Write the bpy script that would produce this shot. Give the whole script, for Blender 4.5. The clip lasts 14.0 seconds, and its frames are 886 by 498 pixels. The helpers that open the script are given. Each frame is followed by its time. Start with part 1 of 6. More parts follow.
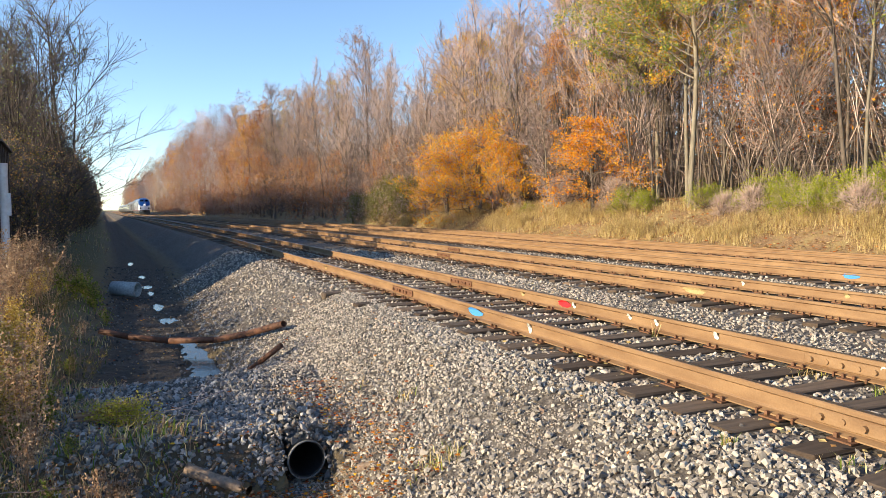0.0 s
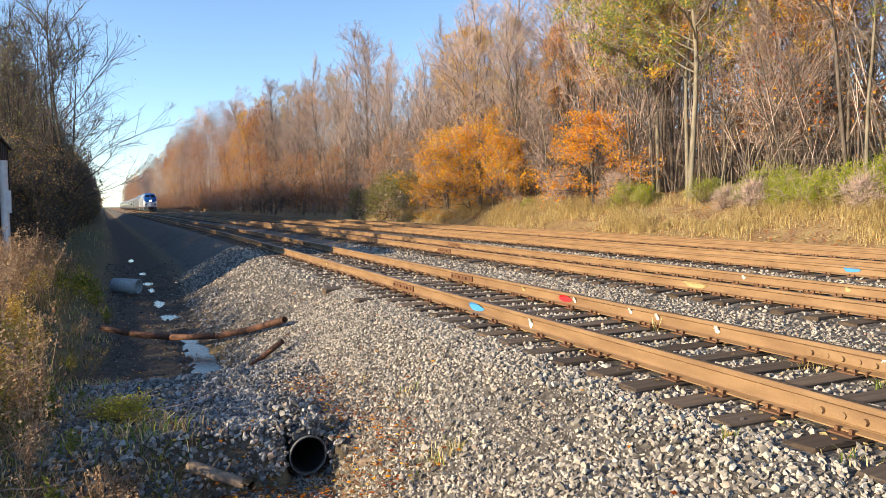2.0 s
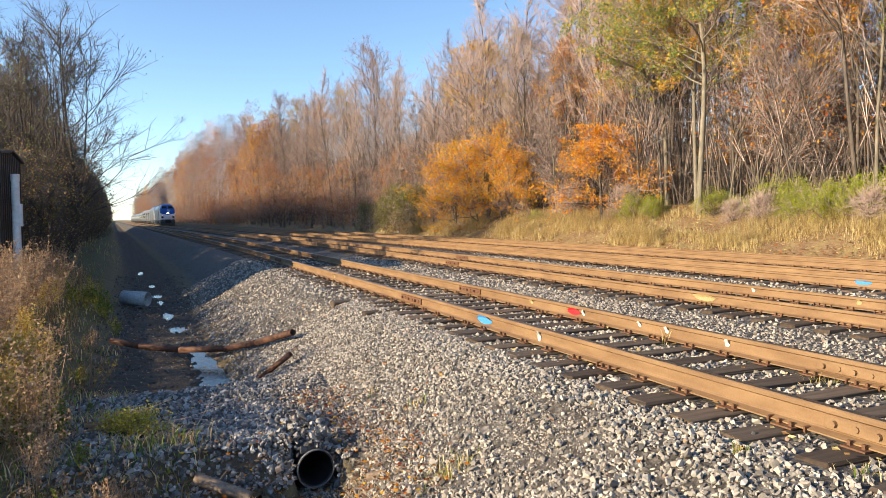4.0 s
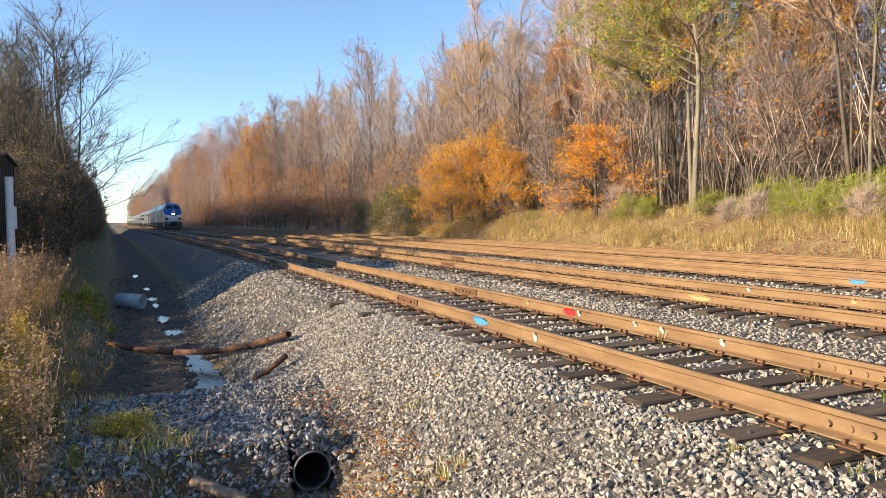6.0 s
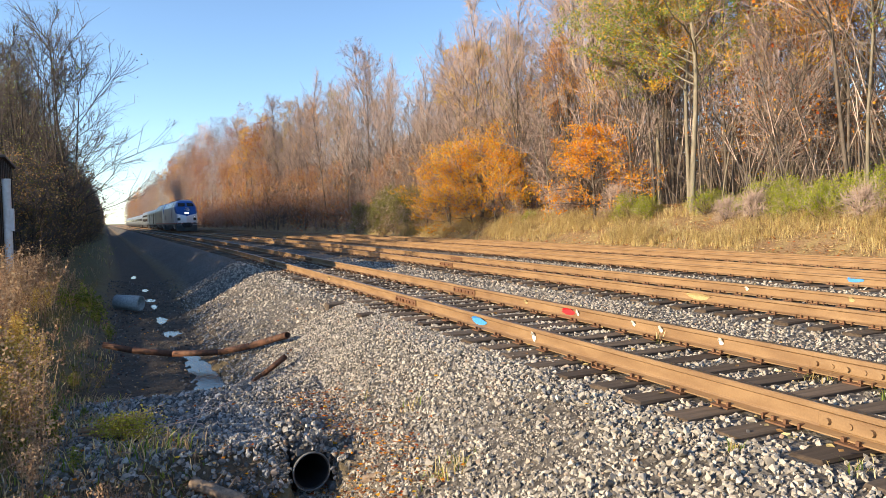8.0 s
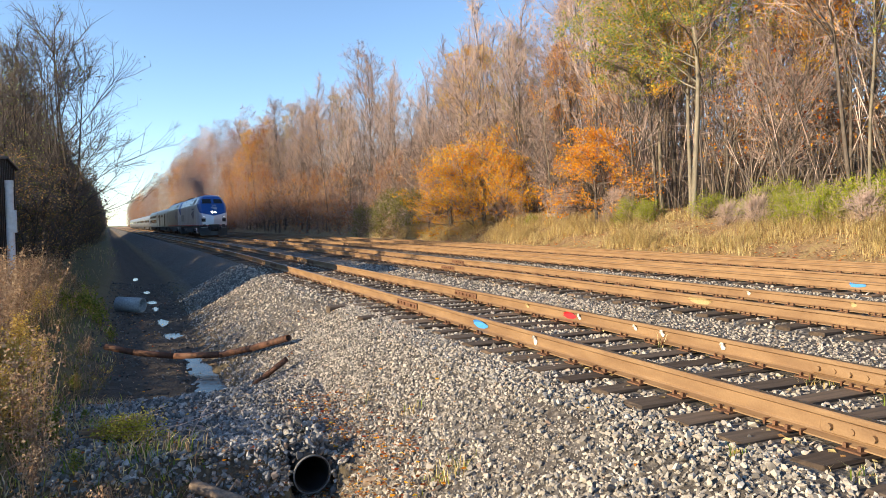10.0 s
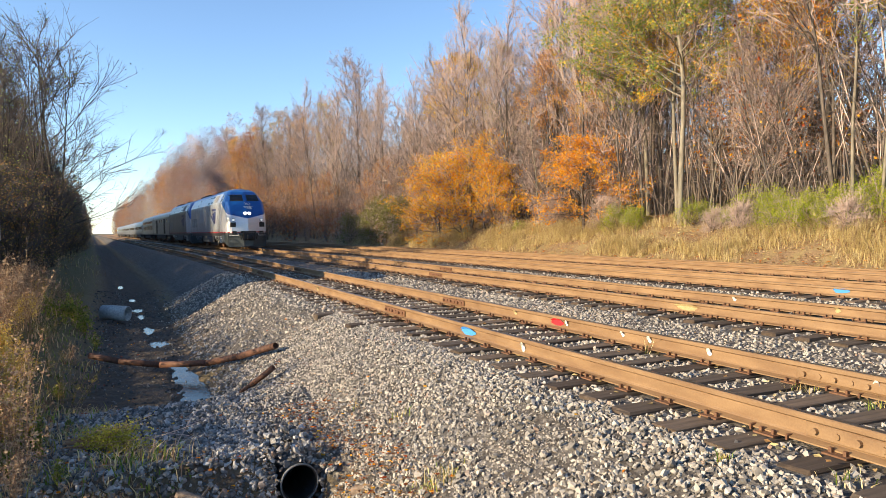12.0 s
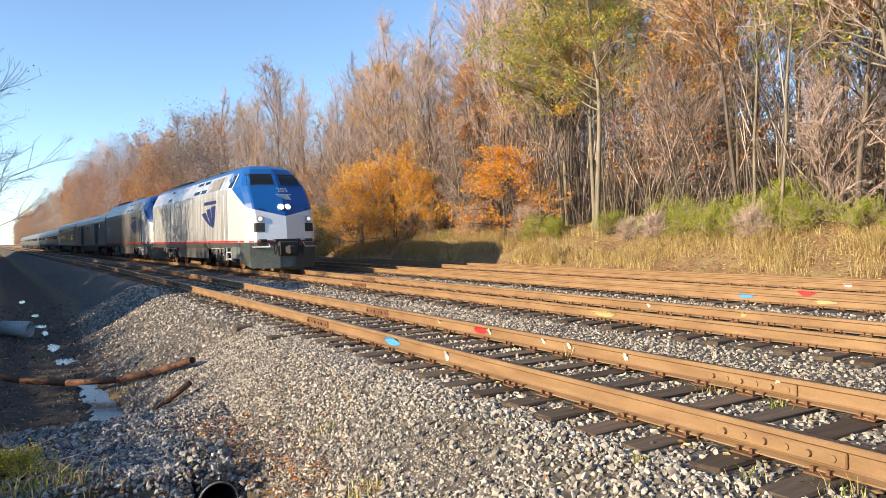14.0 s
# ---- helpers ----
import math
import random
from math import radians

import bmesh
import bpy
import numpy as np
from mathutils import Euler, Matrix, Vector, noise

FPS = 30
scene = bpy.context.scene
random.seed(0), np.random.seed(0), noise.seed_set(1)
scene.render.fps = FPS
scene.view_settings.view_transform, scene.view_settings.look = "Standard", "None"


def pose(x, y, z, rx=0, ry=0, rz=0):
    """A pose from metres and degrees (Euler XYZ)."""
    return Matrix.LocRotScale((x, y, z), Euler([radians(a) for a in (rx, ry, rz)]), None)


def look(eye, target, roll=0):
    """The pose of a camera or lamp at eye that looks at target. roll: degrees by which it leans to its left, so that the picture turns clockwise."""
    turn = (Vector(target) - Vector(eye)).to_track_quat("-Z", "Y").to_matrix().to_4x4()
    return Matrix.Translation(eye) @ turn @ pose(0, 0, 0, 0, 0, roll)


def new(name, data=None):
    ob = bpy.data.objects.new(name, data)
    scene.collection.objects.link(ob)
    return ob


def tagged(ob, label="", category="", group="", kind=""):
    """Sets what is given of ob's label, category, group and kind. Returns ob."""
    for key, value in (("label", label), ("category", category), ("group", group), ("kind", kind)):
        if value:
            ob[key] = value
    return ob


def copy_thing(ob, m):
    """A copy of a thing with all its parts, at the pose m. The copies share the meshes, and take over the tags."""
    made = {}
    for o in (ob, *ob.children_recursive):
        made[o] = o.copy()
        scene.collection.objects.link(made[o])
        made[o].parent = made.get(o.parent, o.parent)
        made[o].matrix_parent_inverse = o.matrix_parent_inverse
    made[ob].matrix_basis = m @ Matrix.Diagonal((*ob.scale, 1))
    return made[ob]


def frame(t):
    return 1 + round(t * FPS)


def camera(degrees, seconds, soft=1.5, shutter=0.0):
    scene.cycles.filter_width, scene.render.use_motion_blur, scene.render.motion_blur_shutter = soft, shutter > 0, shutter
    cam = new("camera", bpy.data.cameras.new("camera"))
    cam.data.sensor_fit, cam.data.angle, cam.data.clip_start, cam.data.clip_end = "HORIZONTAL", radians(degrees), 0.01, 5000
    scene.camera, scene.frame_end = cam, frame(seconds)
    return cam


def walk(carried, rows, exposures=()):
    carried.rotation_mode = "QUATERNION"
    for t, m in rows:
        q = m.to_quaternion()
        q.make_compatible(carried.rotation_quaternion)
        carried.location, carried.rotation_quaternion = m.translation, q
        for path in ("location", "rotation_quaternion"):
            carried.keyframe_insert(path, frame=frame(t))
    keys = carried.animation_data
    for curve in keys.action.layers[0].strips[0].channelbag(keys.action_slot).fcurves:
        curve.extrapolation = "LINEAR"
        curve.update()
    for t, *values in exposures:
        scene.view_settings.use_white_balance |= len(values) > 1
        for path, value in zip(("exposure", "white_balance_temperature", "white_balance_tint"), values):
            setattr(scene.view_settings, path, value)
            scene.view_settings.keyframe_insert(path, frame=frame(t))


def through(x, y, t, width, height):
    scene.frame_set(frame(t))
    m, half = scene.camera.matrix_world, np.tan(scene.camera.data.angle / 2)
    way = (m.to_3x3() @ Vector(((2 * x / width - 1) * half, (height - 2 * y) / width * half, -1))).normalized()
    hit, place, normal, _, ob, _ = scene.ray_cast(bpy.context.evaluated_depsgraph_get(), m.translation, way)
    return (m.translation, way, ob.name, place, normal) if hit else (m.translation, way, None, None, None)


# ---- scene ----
SECONDS = 14.0
EYE = (0.0, 0.0, 1.288)
cam = camera(65.0, SECONDS, soft=0.5)
# seconds, yaw, pitch, roll of the camera, which stands and turns
TURNS = [
    (0, -24.14, -3.31, 0.24), (0.5, -24.17, -3.28, 0.41), (1, -24.31, -3.53, 0.54), (1.5, -24.23, -3.6, 0.5),
    (2, -24.12, -3.7, 0.52), (2.5, -23.7, -3.21, 0.48), (3, -23.39, -2.99, 0.48), (3.2, -23.67, -2.86, 0.33),
    (5.3, -23.02, -2.42, 1.02), (5.5, -23.53, -2.34, 0.71), (6, -23.83, -2.56, 0.8), (6.5, -24.55, -2.64, 0.88),
    (7, -24.28, -2.93, 1.09), (7.5, -23.94, -2.82, 1.14), (8, -23.97, -2.55, 1.05), (8.2, -24.33, -2.52, 0.91),
    (10.3, -23.79, -2.16, 0.84), (10.5, -24.12, -1.91, 0.8), (11, -24.45, -1.68, 0.83), (11.5, -24.35, -2.04, 0.48),
    (12, -24.84, -1.71, 0.92), (12.5, -24.92, -2.4, 1.22), (13, -26.75, -1.09, 0.01), (13.5, -28.48, -2.38, 0.48),
    (14, -31.15, -1.03, 1.09)]
walk(cam, [(t, pose(*EYE, 90 + p, r, y)) for t, y, p, r in TURNS])

# ---- light: low autumn sun from across the ditch ----
SUN_TO = Vector((-1.0, 0.0, 0.305)).normalized()
scene.view_settings.exposure = 0.85
world = bpy.data.worlds.new("sky")
scene.world = world
world.use_nodes = True
wn = world.node_tree
sky = wn.nodes.new("ShaderNodeTexSky")
sky.sky_type = "NISHITA"
sky.sun_disc = False
sky.sun_elevation = math.asin(SUN_TO.z)
sky.sun_rotation = math.atan2(SUN_TO.x, SUN_TO.y) % (2 * math.pi)
sky.air_density, sky.dust_density, sky.ozone_density = 0.8, 0.0, 2.4
wn.links.new(sky.outputs[0], wn.nodes["Background"].inputs[0])
wn.nodes["Background"].inputs[1].default_value = 0.157
sun_data = bpy.data.lights.new("sun", "SUN")
sun_data.energy, sun_data.angle, sun_data.color = 5.6, radians(0.55), (1.0, 0.78, 0.5)
sun = new("sun", sun_data)
sun.matrix_world = look(SUN_TO * 100, (0, 0, 0))


# ---- materials ----
class Nodes:
    """A short hand for a node material."""

    def __init__(self, name, rough=0.8, metal=0.0):
        self.mat = bpy.data.materials.new(name)
        self.mat.use_nodes = True
        self.t = self.mat.node_tree
        self.bsdf = self.t.nodes["Principled BSDF"]
        self.bsdf.inputs["Roughness"].default_value = rough
        self.bsdf.inputs["Metallic"].default_value = metal

    def node(self, kind, **values):
        n = self.t.nodes.new(kind)
        for k, v in values.items():
            n.inputs[k.replace("_", " ")].default_value = v
        return n

    def link(self, a, b):
        self.t.links.new(a, b)

    def coords(self, scale=(1, 1, 1)):
        c = self.node("ShaderNodeTexCoord")
        m = self.node("ShaderNodeMapping")
        m.inputs["Scale"].default_value = scale
        self.link(c.outputs["Object"], m.inputs[0])
        return m.outputs[0]

    def noise(self, scale, detail=4.0, stretch=(1, 1, 1), rough=0.6):
        n = self.node("ShaderNodeTexNoise", Scale=scale, Detail=detail, Roughness=rough)
        self.link(self.coords(stretch), n.inputs["Vector"])
        return n.outputs["Fac"]

    def ramp(self, fac, stops):
        r = self.node("ShaderNodeValToRGB")
        while len(r.color_ramp.elements) < len(stops):
            r.color_ramp.elements.new(0.5)
        for e, (pos, col) in zip(r.color_ramp.elements, stops):
            e.position = pos
            e.color = (*col, 1) if len(col) == 3 else col
        self.link(fac, r.inputs[0])
        return r.outputs[0]

    def mix(self, fac, a, b, how="MIX"):
        m = self.t.nodes.new("ShaderNodeMix")
        m.data_type, m.blend_type = "RGBA", how
        for v, i in ((fac, 0), (a, 6), (b, 7)):
            if isinstance(v, (int, float)):
                m.inputs[i].default_value = v
            elif isinstance(v, tuple):
                m.inputs[i].default_value = (*v, 1)
            else:
                self.link(v, m.inputs[i])
        return m.outputs[2]

    def math(self, op, a, b=0.0, c=0.0, clamp=False):
        m = self.t.nodes.new("ShaderNodeMath")
        m.operation, m.use_clamp = op, clamp
        for i, v in enumerate((a, b, c)):
            if isinstance(v, (int, float)):
                m.inputs[i].default_value = v
            else:
                self.link(v, m.inputs[i])
        return m.outputs[0]

    def island(self):
        return self.node("ShaderNodeNewGeometry").outputs["Random Per Island"]

    def each(self):
        return self.node("ShaderNodeObjectInfo").outputs["Random"]

    def color(self, c):
        if isinstance(c, tuple):
            self.bsdf.inputs["Base Color"].default_value = (*c, 1)
        else:
            self.link(c, self.bsdf.inputs["Base Color"])
        return self

    def rough(self, r):
        self.link(r, self.bsdf.inputs["Roughness"])
        return self

    def bump(self, height, strength=0.4, distance=0.01):
        b = self.node("ShaderNodeBump", Strength=strength, Distance=distance)
        self.link(height, b.inputs["Height"])
        self.link(b.outputs[0], self.bsdf.inputs["Normal"])
        return self


def plain(name, col, rough=0.6, metal=0.0, grain=30.0, vary=0.25):
    """A surface of one colour with grain and stains at two scales."""
    n = Nodes(name, rough, metal)
    dark, light = tuple(c * (1 - vary) for c in col), tuple(min(1, c * (1 + vary)) for c in col)
    fine = n.ramp(n.noise(grain), [(0.3, dark), (0.7, light)])
    wide = n.ramp(n.noise(grain / 14), [(0.35, (0.8,) * 3), (0.65, (1.0,) * 3)])
    n.color(n.mix(1.0, fine, wide, "MULTIPLY"))
    n.bump(n.noise(grain * 2), 0.15, 0.004)
    return n.mat


def leafy(name, stops, through=0.42):
    """Leaves, each with a tint of its own, that let some light through."""
    n = Nodes(name, 0.6)
    n.color(n.ramp(n.island(), stops))
    n.bsdf.inputs["Specular IOR Level"].default_value = 0.15
    t = n.node("ShaderNodeBsdfTranslucent")
    n.link(n.bsdf.inputs["Base Color"].links[0].from_socket, t.inputs[0])
    m = n.node("ShaderNodeMixShader")
    m.inputs[0].default_value = through
    n.link(n.bsdf.outputs[0], m.inputs[1])
    n.link(t.outputs[0], m.inputs[2])
    n.link(m.outputs[0], n.t.nodes["Material Output"].inputs[0])
    return n.mat


def stony(name, stops, per_object=False):
    n = Nodes(name, 0.85)
    base = n.ramp(n.each() if per_object else n.island(), stops)
    n.color(n.mix(0.6, base, n.ramp(n.noise(55), [(0.3, (0.55, 0.53, 0.5)), (0.7, (1, 1, 1))]), "MULTIPLY"))
    n.bump(n.noise(120), 0.3, 0.004)
    return n.mat


STONES = [(0.0, (0.13, 0.122, 0.113)), (0.2, (0.22, 0.205, 0.185)), (0.5, (0.37, 0.345, 0.305)), (0.8, (0.5, 0.465, 0.41)),
          (0.95, (0.6, 0.56, 0.49)), (1.0, (0.36, 0.25, 0.18))]
M_STONE = stony("ballast_stone", STONES)
M_STONE_DARK = stony("dark_stone", [(0.0, (0.07, 0.07, 0.07)), (0.35, (0.18, 0.178, 0.175)), (0.7, (0.33, 0.325, 0.315)), (0.93, (0.54, 0.53, 0.51)), (1.0, (0.3, 0.2, 0.13))])
M_STONE_WET = stony("wet_stone", [(0.0, (0.05, 0.05, 0.05)), (0.5, (0.11, 0.108, 0.105)), (0.95, (0.26, 0.25, 0.24)), (1.0, (0.2, 0.13, 0.08))])
M_STONE_ONE = stony("ballast_stone_single", STONES, True)


def bark(name, a, b):
    n = Nodes(name, 0.9)
    n.color(n.mix(0.5, n.ramp(n.noise(9, 5, (1, 1, 0.25)), [(0.3, a), (0.7, b)]),
                  n.ramp(n.each(), [(0.0, (0.7, 0.68, 0.66)), (1.0, (1, 1, 1))]), "MULTIPLY"))
    n.bump(n.noise(22, 4, (1, 1, 0.2)), 0.5, 0.03)
    return n.mat


M_BARK = bark("bark_grey_brown", (0.065, 0.053, 0.045), (0.195, 0.16, 0.132))
M_BARK_PALE = bark("bark_pale", (0.125, 0.112, 0.085), (0.31, 0.275, 0.21))
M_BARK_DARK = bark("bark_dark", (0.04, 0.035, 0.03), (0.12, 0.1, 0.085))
M_TWIG = plain("twigs_mauve_tan", (0.47, 0.362, 0.315), 0.85, grain=3)
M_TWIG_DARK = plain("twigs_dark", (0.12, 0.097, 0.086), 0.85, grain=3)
M_LEAF = {
    "orange": leafy("leaf_orange", [(0.0, (0.66, 0.19, 0.015)), (0.5, (0.88, 0.4, 0.025)), (1.0, (0.93, 0.6, 0.07))]),
    "red": leafy("leaf_red", [(0.0, (0.26, 0.05, 0.02)), (0.6, (0.45, 0.13, 0.03)), (1.0, (0.55, 0.24, 0.05))]),
    "yellow": leafy("leaf_yellow", [(0.0, (0.48, 0.3, 0.03)), (0.5, (0.72, 0.48, 0.05)), (1.0, (0.8, 0.62, 0.12))]),
    "olive": leafy("leaf_olive", [(0.0, (0.15, 0.22, 0.05)), (0.5, (0.29, 0.37, 0.09)), (1.0, (0.46, 0.47, 0.15))]),
    "green": leafy("leaf_green", [(0.0, (0.18, 0.24, 0.025)), (0.5, (0.34, 0.41, 0.035)), (1.0, (0.52, 0.52, 0.06))]),
    "tan": leafy("leaf_tan", [(0.0, (0.24, 0.13, 0.05)), (0.5, (0.43, 0.26, 0.11)), (1.0, (0.56, 0.39, 0.18))]),
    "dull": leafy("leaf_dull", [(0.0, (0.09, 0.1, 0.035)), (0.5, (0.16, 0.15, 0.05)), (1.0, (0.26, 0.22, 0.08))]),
}
M_LEAF["rust"] = leafy("leaf_rust", [(0.0, (0.19, 0.1, 0.065)), (0.5, (0.31, 0.175, 0.11)), (1.0, (0.42, 0.27, 0.175))])
M_LEAF["feather"] = leafy("leaf_feather", [(0.0, (0.3, 0.28, 0.04)), (0.5, (0.48, 0.46, 0.07)), (1.0, (0.62, 0.55, 0.12))])
M_LEAF["weed"] = leafy("leaf_weed", [(0.0, (0.1, 0.14, 0.03)), (0.5, (0.21, 0.25, 0.05)), (1.0, (0.38, 0.36, 0.08))])
M_STRAW = leafy("dry_grass", [(0.0, (0.4, 0.3, 0.12)), (0.5, (0.62, 0.5, 0.23)), (1.0, (0.76, 0.66, 0.38))], 0.25)
M_GRASS = leafy("green_grass", [(0.0, (0.08, 0.14, 0.02)), (0.6, (0.2, 0.28, 0.04)), (1.0, (0.4, 0.4, 0.08))], 0.3)
M_WEED = leafy("dry_weed", [(0.0, (0.24, 0.15, 0.1)), (0.5, (0.4, 0.27, 0.17)), (1.0, (0.54, 0.4, 0.25))], 0.35)
M_GOLD = leafy("goldenrod", [(0.0, (0.46, 0.3, 0.06)), (0.5, (0.64, 0.46, 0.11)), (1.0, (0.74, 0.58, 0.2))], 0.35)


def rust():
    n = Nodes("rusty_rail", 0.62, 0.15)
    a = n.ramp(n.noise(6, 6, (1, 0.25, 1)), [(0.3, (0.19, 0.112, 0.056)), (0.7, (0.31, 0.202, 0.105))])
    b = n.ramp(n.noise(70, 3), [(0.35, (0.87, 0.85, 0.83)), (0.65, (1, 1, 1))])
    n.color(n.mix(1.0, a, b, "MULTIPLY"))
    n.bump(n.noise(90), 0.12, 0.002)
    return n.mat


M_RUST = rust()
M_RUST_DARK = plain("dark_rust", (0.17, 0.085, 0.045), 0.75, 0.2, 40)
M_RAILTOP = plain("worn_rail_head", (0.2, 0.17, 0.15), 0.38, 0.85, 50)


def tie_wood():
    n = Nodes("weathered_tie", 0.9)
    grain = n.ramp(n.noise(14, 6, (0.12, 1, 1)), [(0.25, (0.034, 0.025, 0.018)), (0.75, (0.15, 0.112, 0.08))])
    n.color(n.mix(1.0, grain, n.ramp(n.each(), [(0.0, (0.55, 0.5, 0.46)), (0.8, (1, 1, 1)), (1.0, (1.7, 1.6, 1.5))]), "MULTIPLY"))
    n.bump(n.noise(25, 4, (0.1, 1, 1)), 0.6, 0.012)
    return n.mat


M_TIE = tie_wood()


def ground_mat():
    """Gravel, mud and litter, laid out by the sheet's own zones."""
    n = Nodes("ground", 0.92)
    at = n.node("ShaderNodeAttribute")
    at.attribute_name = "zone"
    sep = n.node("ShaderNodeSeparateColor")
    n.link(at.outputs["Color"], sep.inputs[0])
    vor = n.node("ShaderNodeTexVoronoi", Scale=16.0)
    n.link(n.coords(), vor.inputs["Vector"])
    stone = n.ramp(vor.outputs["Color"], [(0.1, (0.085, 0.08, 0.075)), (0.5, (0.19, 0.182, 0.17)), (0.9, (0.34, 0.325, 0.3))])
    # shade in the gaps put into the colour: each cell darkens towards its edge
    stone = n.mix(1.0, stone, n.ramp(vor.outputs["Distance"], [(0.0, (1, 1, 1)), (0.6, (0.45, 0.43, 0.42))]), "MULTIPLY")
    stone = n.mix(0.5, stone, n.ramp(n.noise(0.7, 5), [(0.35, (0.6, 0.52, 0.44)), (0.65, (1, 1, 1))]), "MULTIPLY")
    mud = n.ramp(n.noise(5, 7), [(0.3, (0.024, 0.02, 0.017)), (0.7, (0.085, 0.066, 0.048))])
    soil = n.ramp(n.noise(18, 6), [(0.25, (0.07, 0.045, 0.025)), (0.5, (0.2, 0.13, 0.07)), (0.75, (0.4, 0.27, 0.14))])
    soil = n.mix(n.ramp(n.noise(1.3, 4), [(0.42, (0, 0, 0)), (0.62, (1, 1, 1))]), soil, (0.26, 0.2, 0.09))
    grass = n.ramp(n.noise(25, 6), [(0.3, (0.05, 0.05, 0.02)), (0.55, (0.11, 0.1, 0.035)), (0.8, (0.25, 0.2, 0.09))])
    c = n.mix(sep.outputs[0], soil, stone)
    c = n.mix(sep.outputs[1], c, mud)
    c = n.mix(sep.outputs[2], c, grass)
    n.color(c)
    n.bump(n.math("ADD", vor.outputs["Distance"], n.noise(30)), 0.7, 0.03)
    return n.mat


M_GROUND = ground_mat()
M_WATER = Nodes("ditch_water", 0.04)
M_WATER.color((0.02, 0.022, 0.02)).bump(M_WATER.noise(7, 4, (0.7, 1.8, 1)), 0.16, 0.03)
M_WATER.bsdf.inputs["IOR"].default_value = 1.33
M_WATER = M_WATER.mat


# ---- mesh helpers ----
def mesh_of(name, verts, faces, mats, index=None, smooth=False):
    me = bpy.data.meshes.new(name)
    me.from_pydata(verts, [], faces)
    for m in mats:
        me.materials.append(m)
    if index is not None:
        me.polygons.foreach_set("material_index", index)
    if smooth:
        me.polygons.foreach_set("use_smooth", [True] * len(me.polygons))
    me.update()
    return me


def piece(name, me, parent=None, label="", m=None):
    """A mesh as one object, under a thing or part if given."""
    ob = new(name, me)
    if m is not None:
        ob.matrix_basis = m
    if parent:
        ob.parent = parent
    return tagged(ob, label)


def part(name, bm, material, parent=None, label="", smooth=False):
    me = bpy.data.meshes.new(name)
    bm.to_mesh(me)
    bm.free()
    for m in material if isinstance(material, (list, tuple)) else [material]:
        me.materials.append(m)
    if smooth:
        me.polygons.foreach_set("use_smooth", [True] * len(me.polygons))
    return piece(name, me, parent, label)


def box(bm, lo, hi, bevel=0.0, m=None, mat=0):
    lo, hi = Vector(lo), Vector(hi)
    t = Matrix.Translation((lo + hi) / 2) @ Matrix.Diagonal((*(hi - lo), 1))
    made = bmesh.ops.create_cube(bm, size=1, matrix=(m @ t) if m else t)["verts"]
    faces = {f for v in made for f in v.link_faces}
    if bevel:
        edges = list({e for v in made for e in v.link_edges})
        out = bmesh.ops.bevel(bm, geom=edges, offset=bevel, segments=1, affect="EDGES")
        faces = set(out["faces"]) | {f for f in faces if f.is_valid}
    for f in faces:
        f.material_index = mat
    return faces


def rod(bm, a, b, r, r2=None, sides=12, mat=0, caps=True):
    a, b = Vector(a), Vector(b)
    m = Matrix.Translation((a + b) / 2) @ (b - a).to_track_quat("Z", "Y").to_matrix().to_4x4()
    made = bmesh.ops.create_cone(bm, segments=sides, radius1=r, radius2=r if r2 is None else r2, depth=(b - a).length,
                                 cap_ends=caps, matrix=m)["verts"]
    for f in {f for v in made for f in v.link_faces}:
        f.material_index = mat


def bar(name, lo, hi, material, parent, bevel=0.0, label=""):
    bm = bmesh.new()
    box(bm, lo, hi, bevel)
    return part(name, bm, material, parent, label)


def thing(name, label, category, group="", kind="", m=None):
    ob = new(name)
    if m is not None:
        ob.matrix_basis = m
    return tagged(ob, label, category, group, kind)


# ---- the line's course and the lie of the land ----
def bend(y):
    """How far the line and all beside it has swung to the side at y."""
    if y < 25:
        return 0.0
    return -0.034 * (y - 25) ** 2 / 40 if y < 45 else -0.034 * (y - 35)


def heading(y):
    return 0.0 if y < 25 else -0.034 * min(1.0, (y - 25) / 20)


TRACKS = (4.945, 9.30, 13.65, 17.6)
GAUGE = 1.505
PROFILE = [(-400, 1.0), (-30, 0.2), (-12, -0.1), (-6, -0.25), (-3.5, -0.45), (-2.0, -0.72), (-0.8, -1.2), (0.0, -1.355), (1.15, -1.365),
           (1.6, -1.2), (3.2, -0.30), (3.55, -0.235), (19.0, -0.235), (19.7, -0.36), (20.3, -0.15), (22.0, 0.8), (23.5, 1.55),
           (26.0, 1.85), (60, 2.4), (500, 4.0)]
PX, PZ = [p[0] for p in PROFILE], [p[1] for p in PROFILE]


HOLLOWS = [(0.96, 14.8, 0.15, 0.5), (1.02, 13.8, 0.24, 0.6), (1.12, 12.7, 0.33, 0.8), (1.17, 11.7, 0.38, 0.6), (0.74, 18.0, 0.24, 0.55), (0.6, 20.6, 0.15, 0.9),
           (0.32, 30.3, 0.12, 1.0), (0.42, 26.3, 0.2, 0.7), (0.5, 24.2, 0.09, 0.9), (-0.1, 38.0, 0.14, 1.4)]


def hump(v, a, b, c, d):
    """0 before a, 1 from b to c, 0 after d."""
    return float(np.interp(v, (a, b, c, d), (0, 1, 1, 0)))


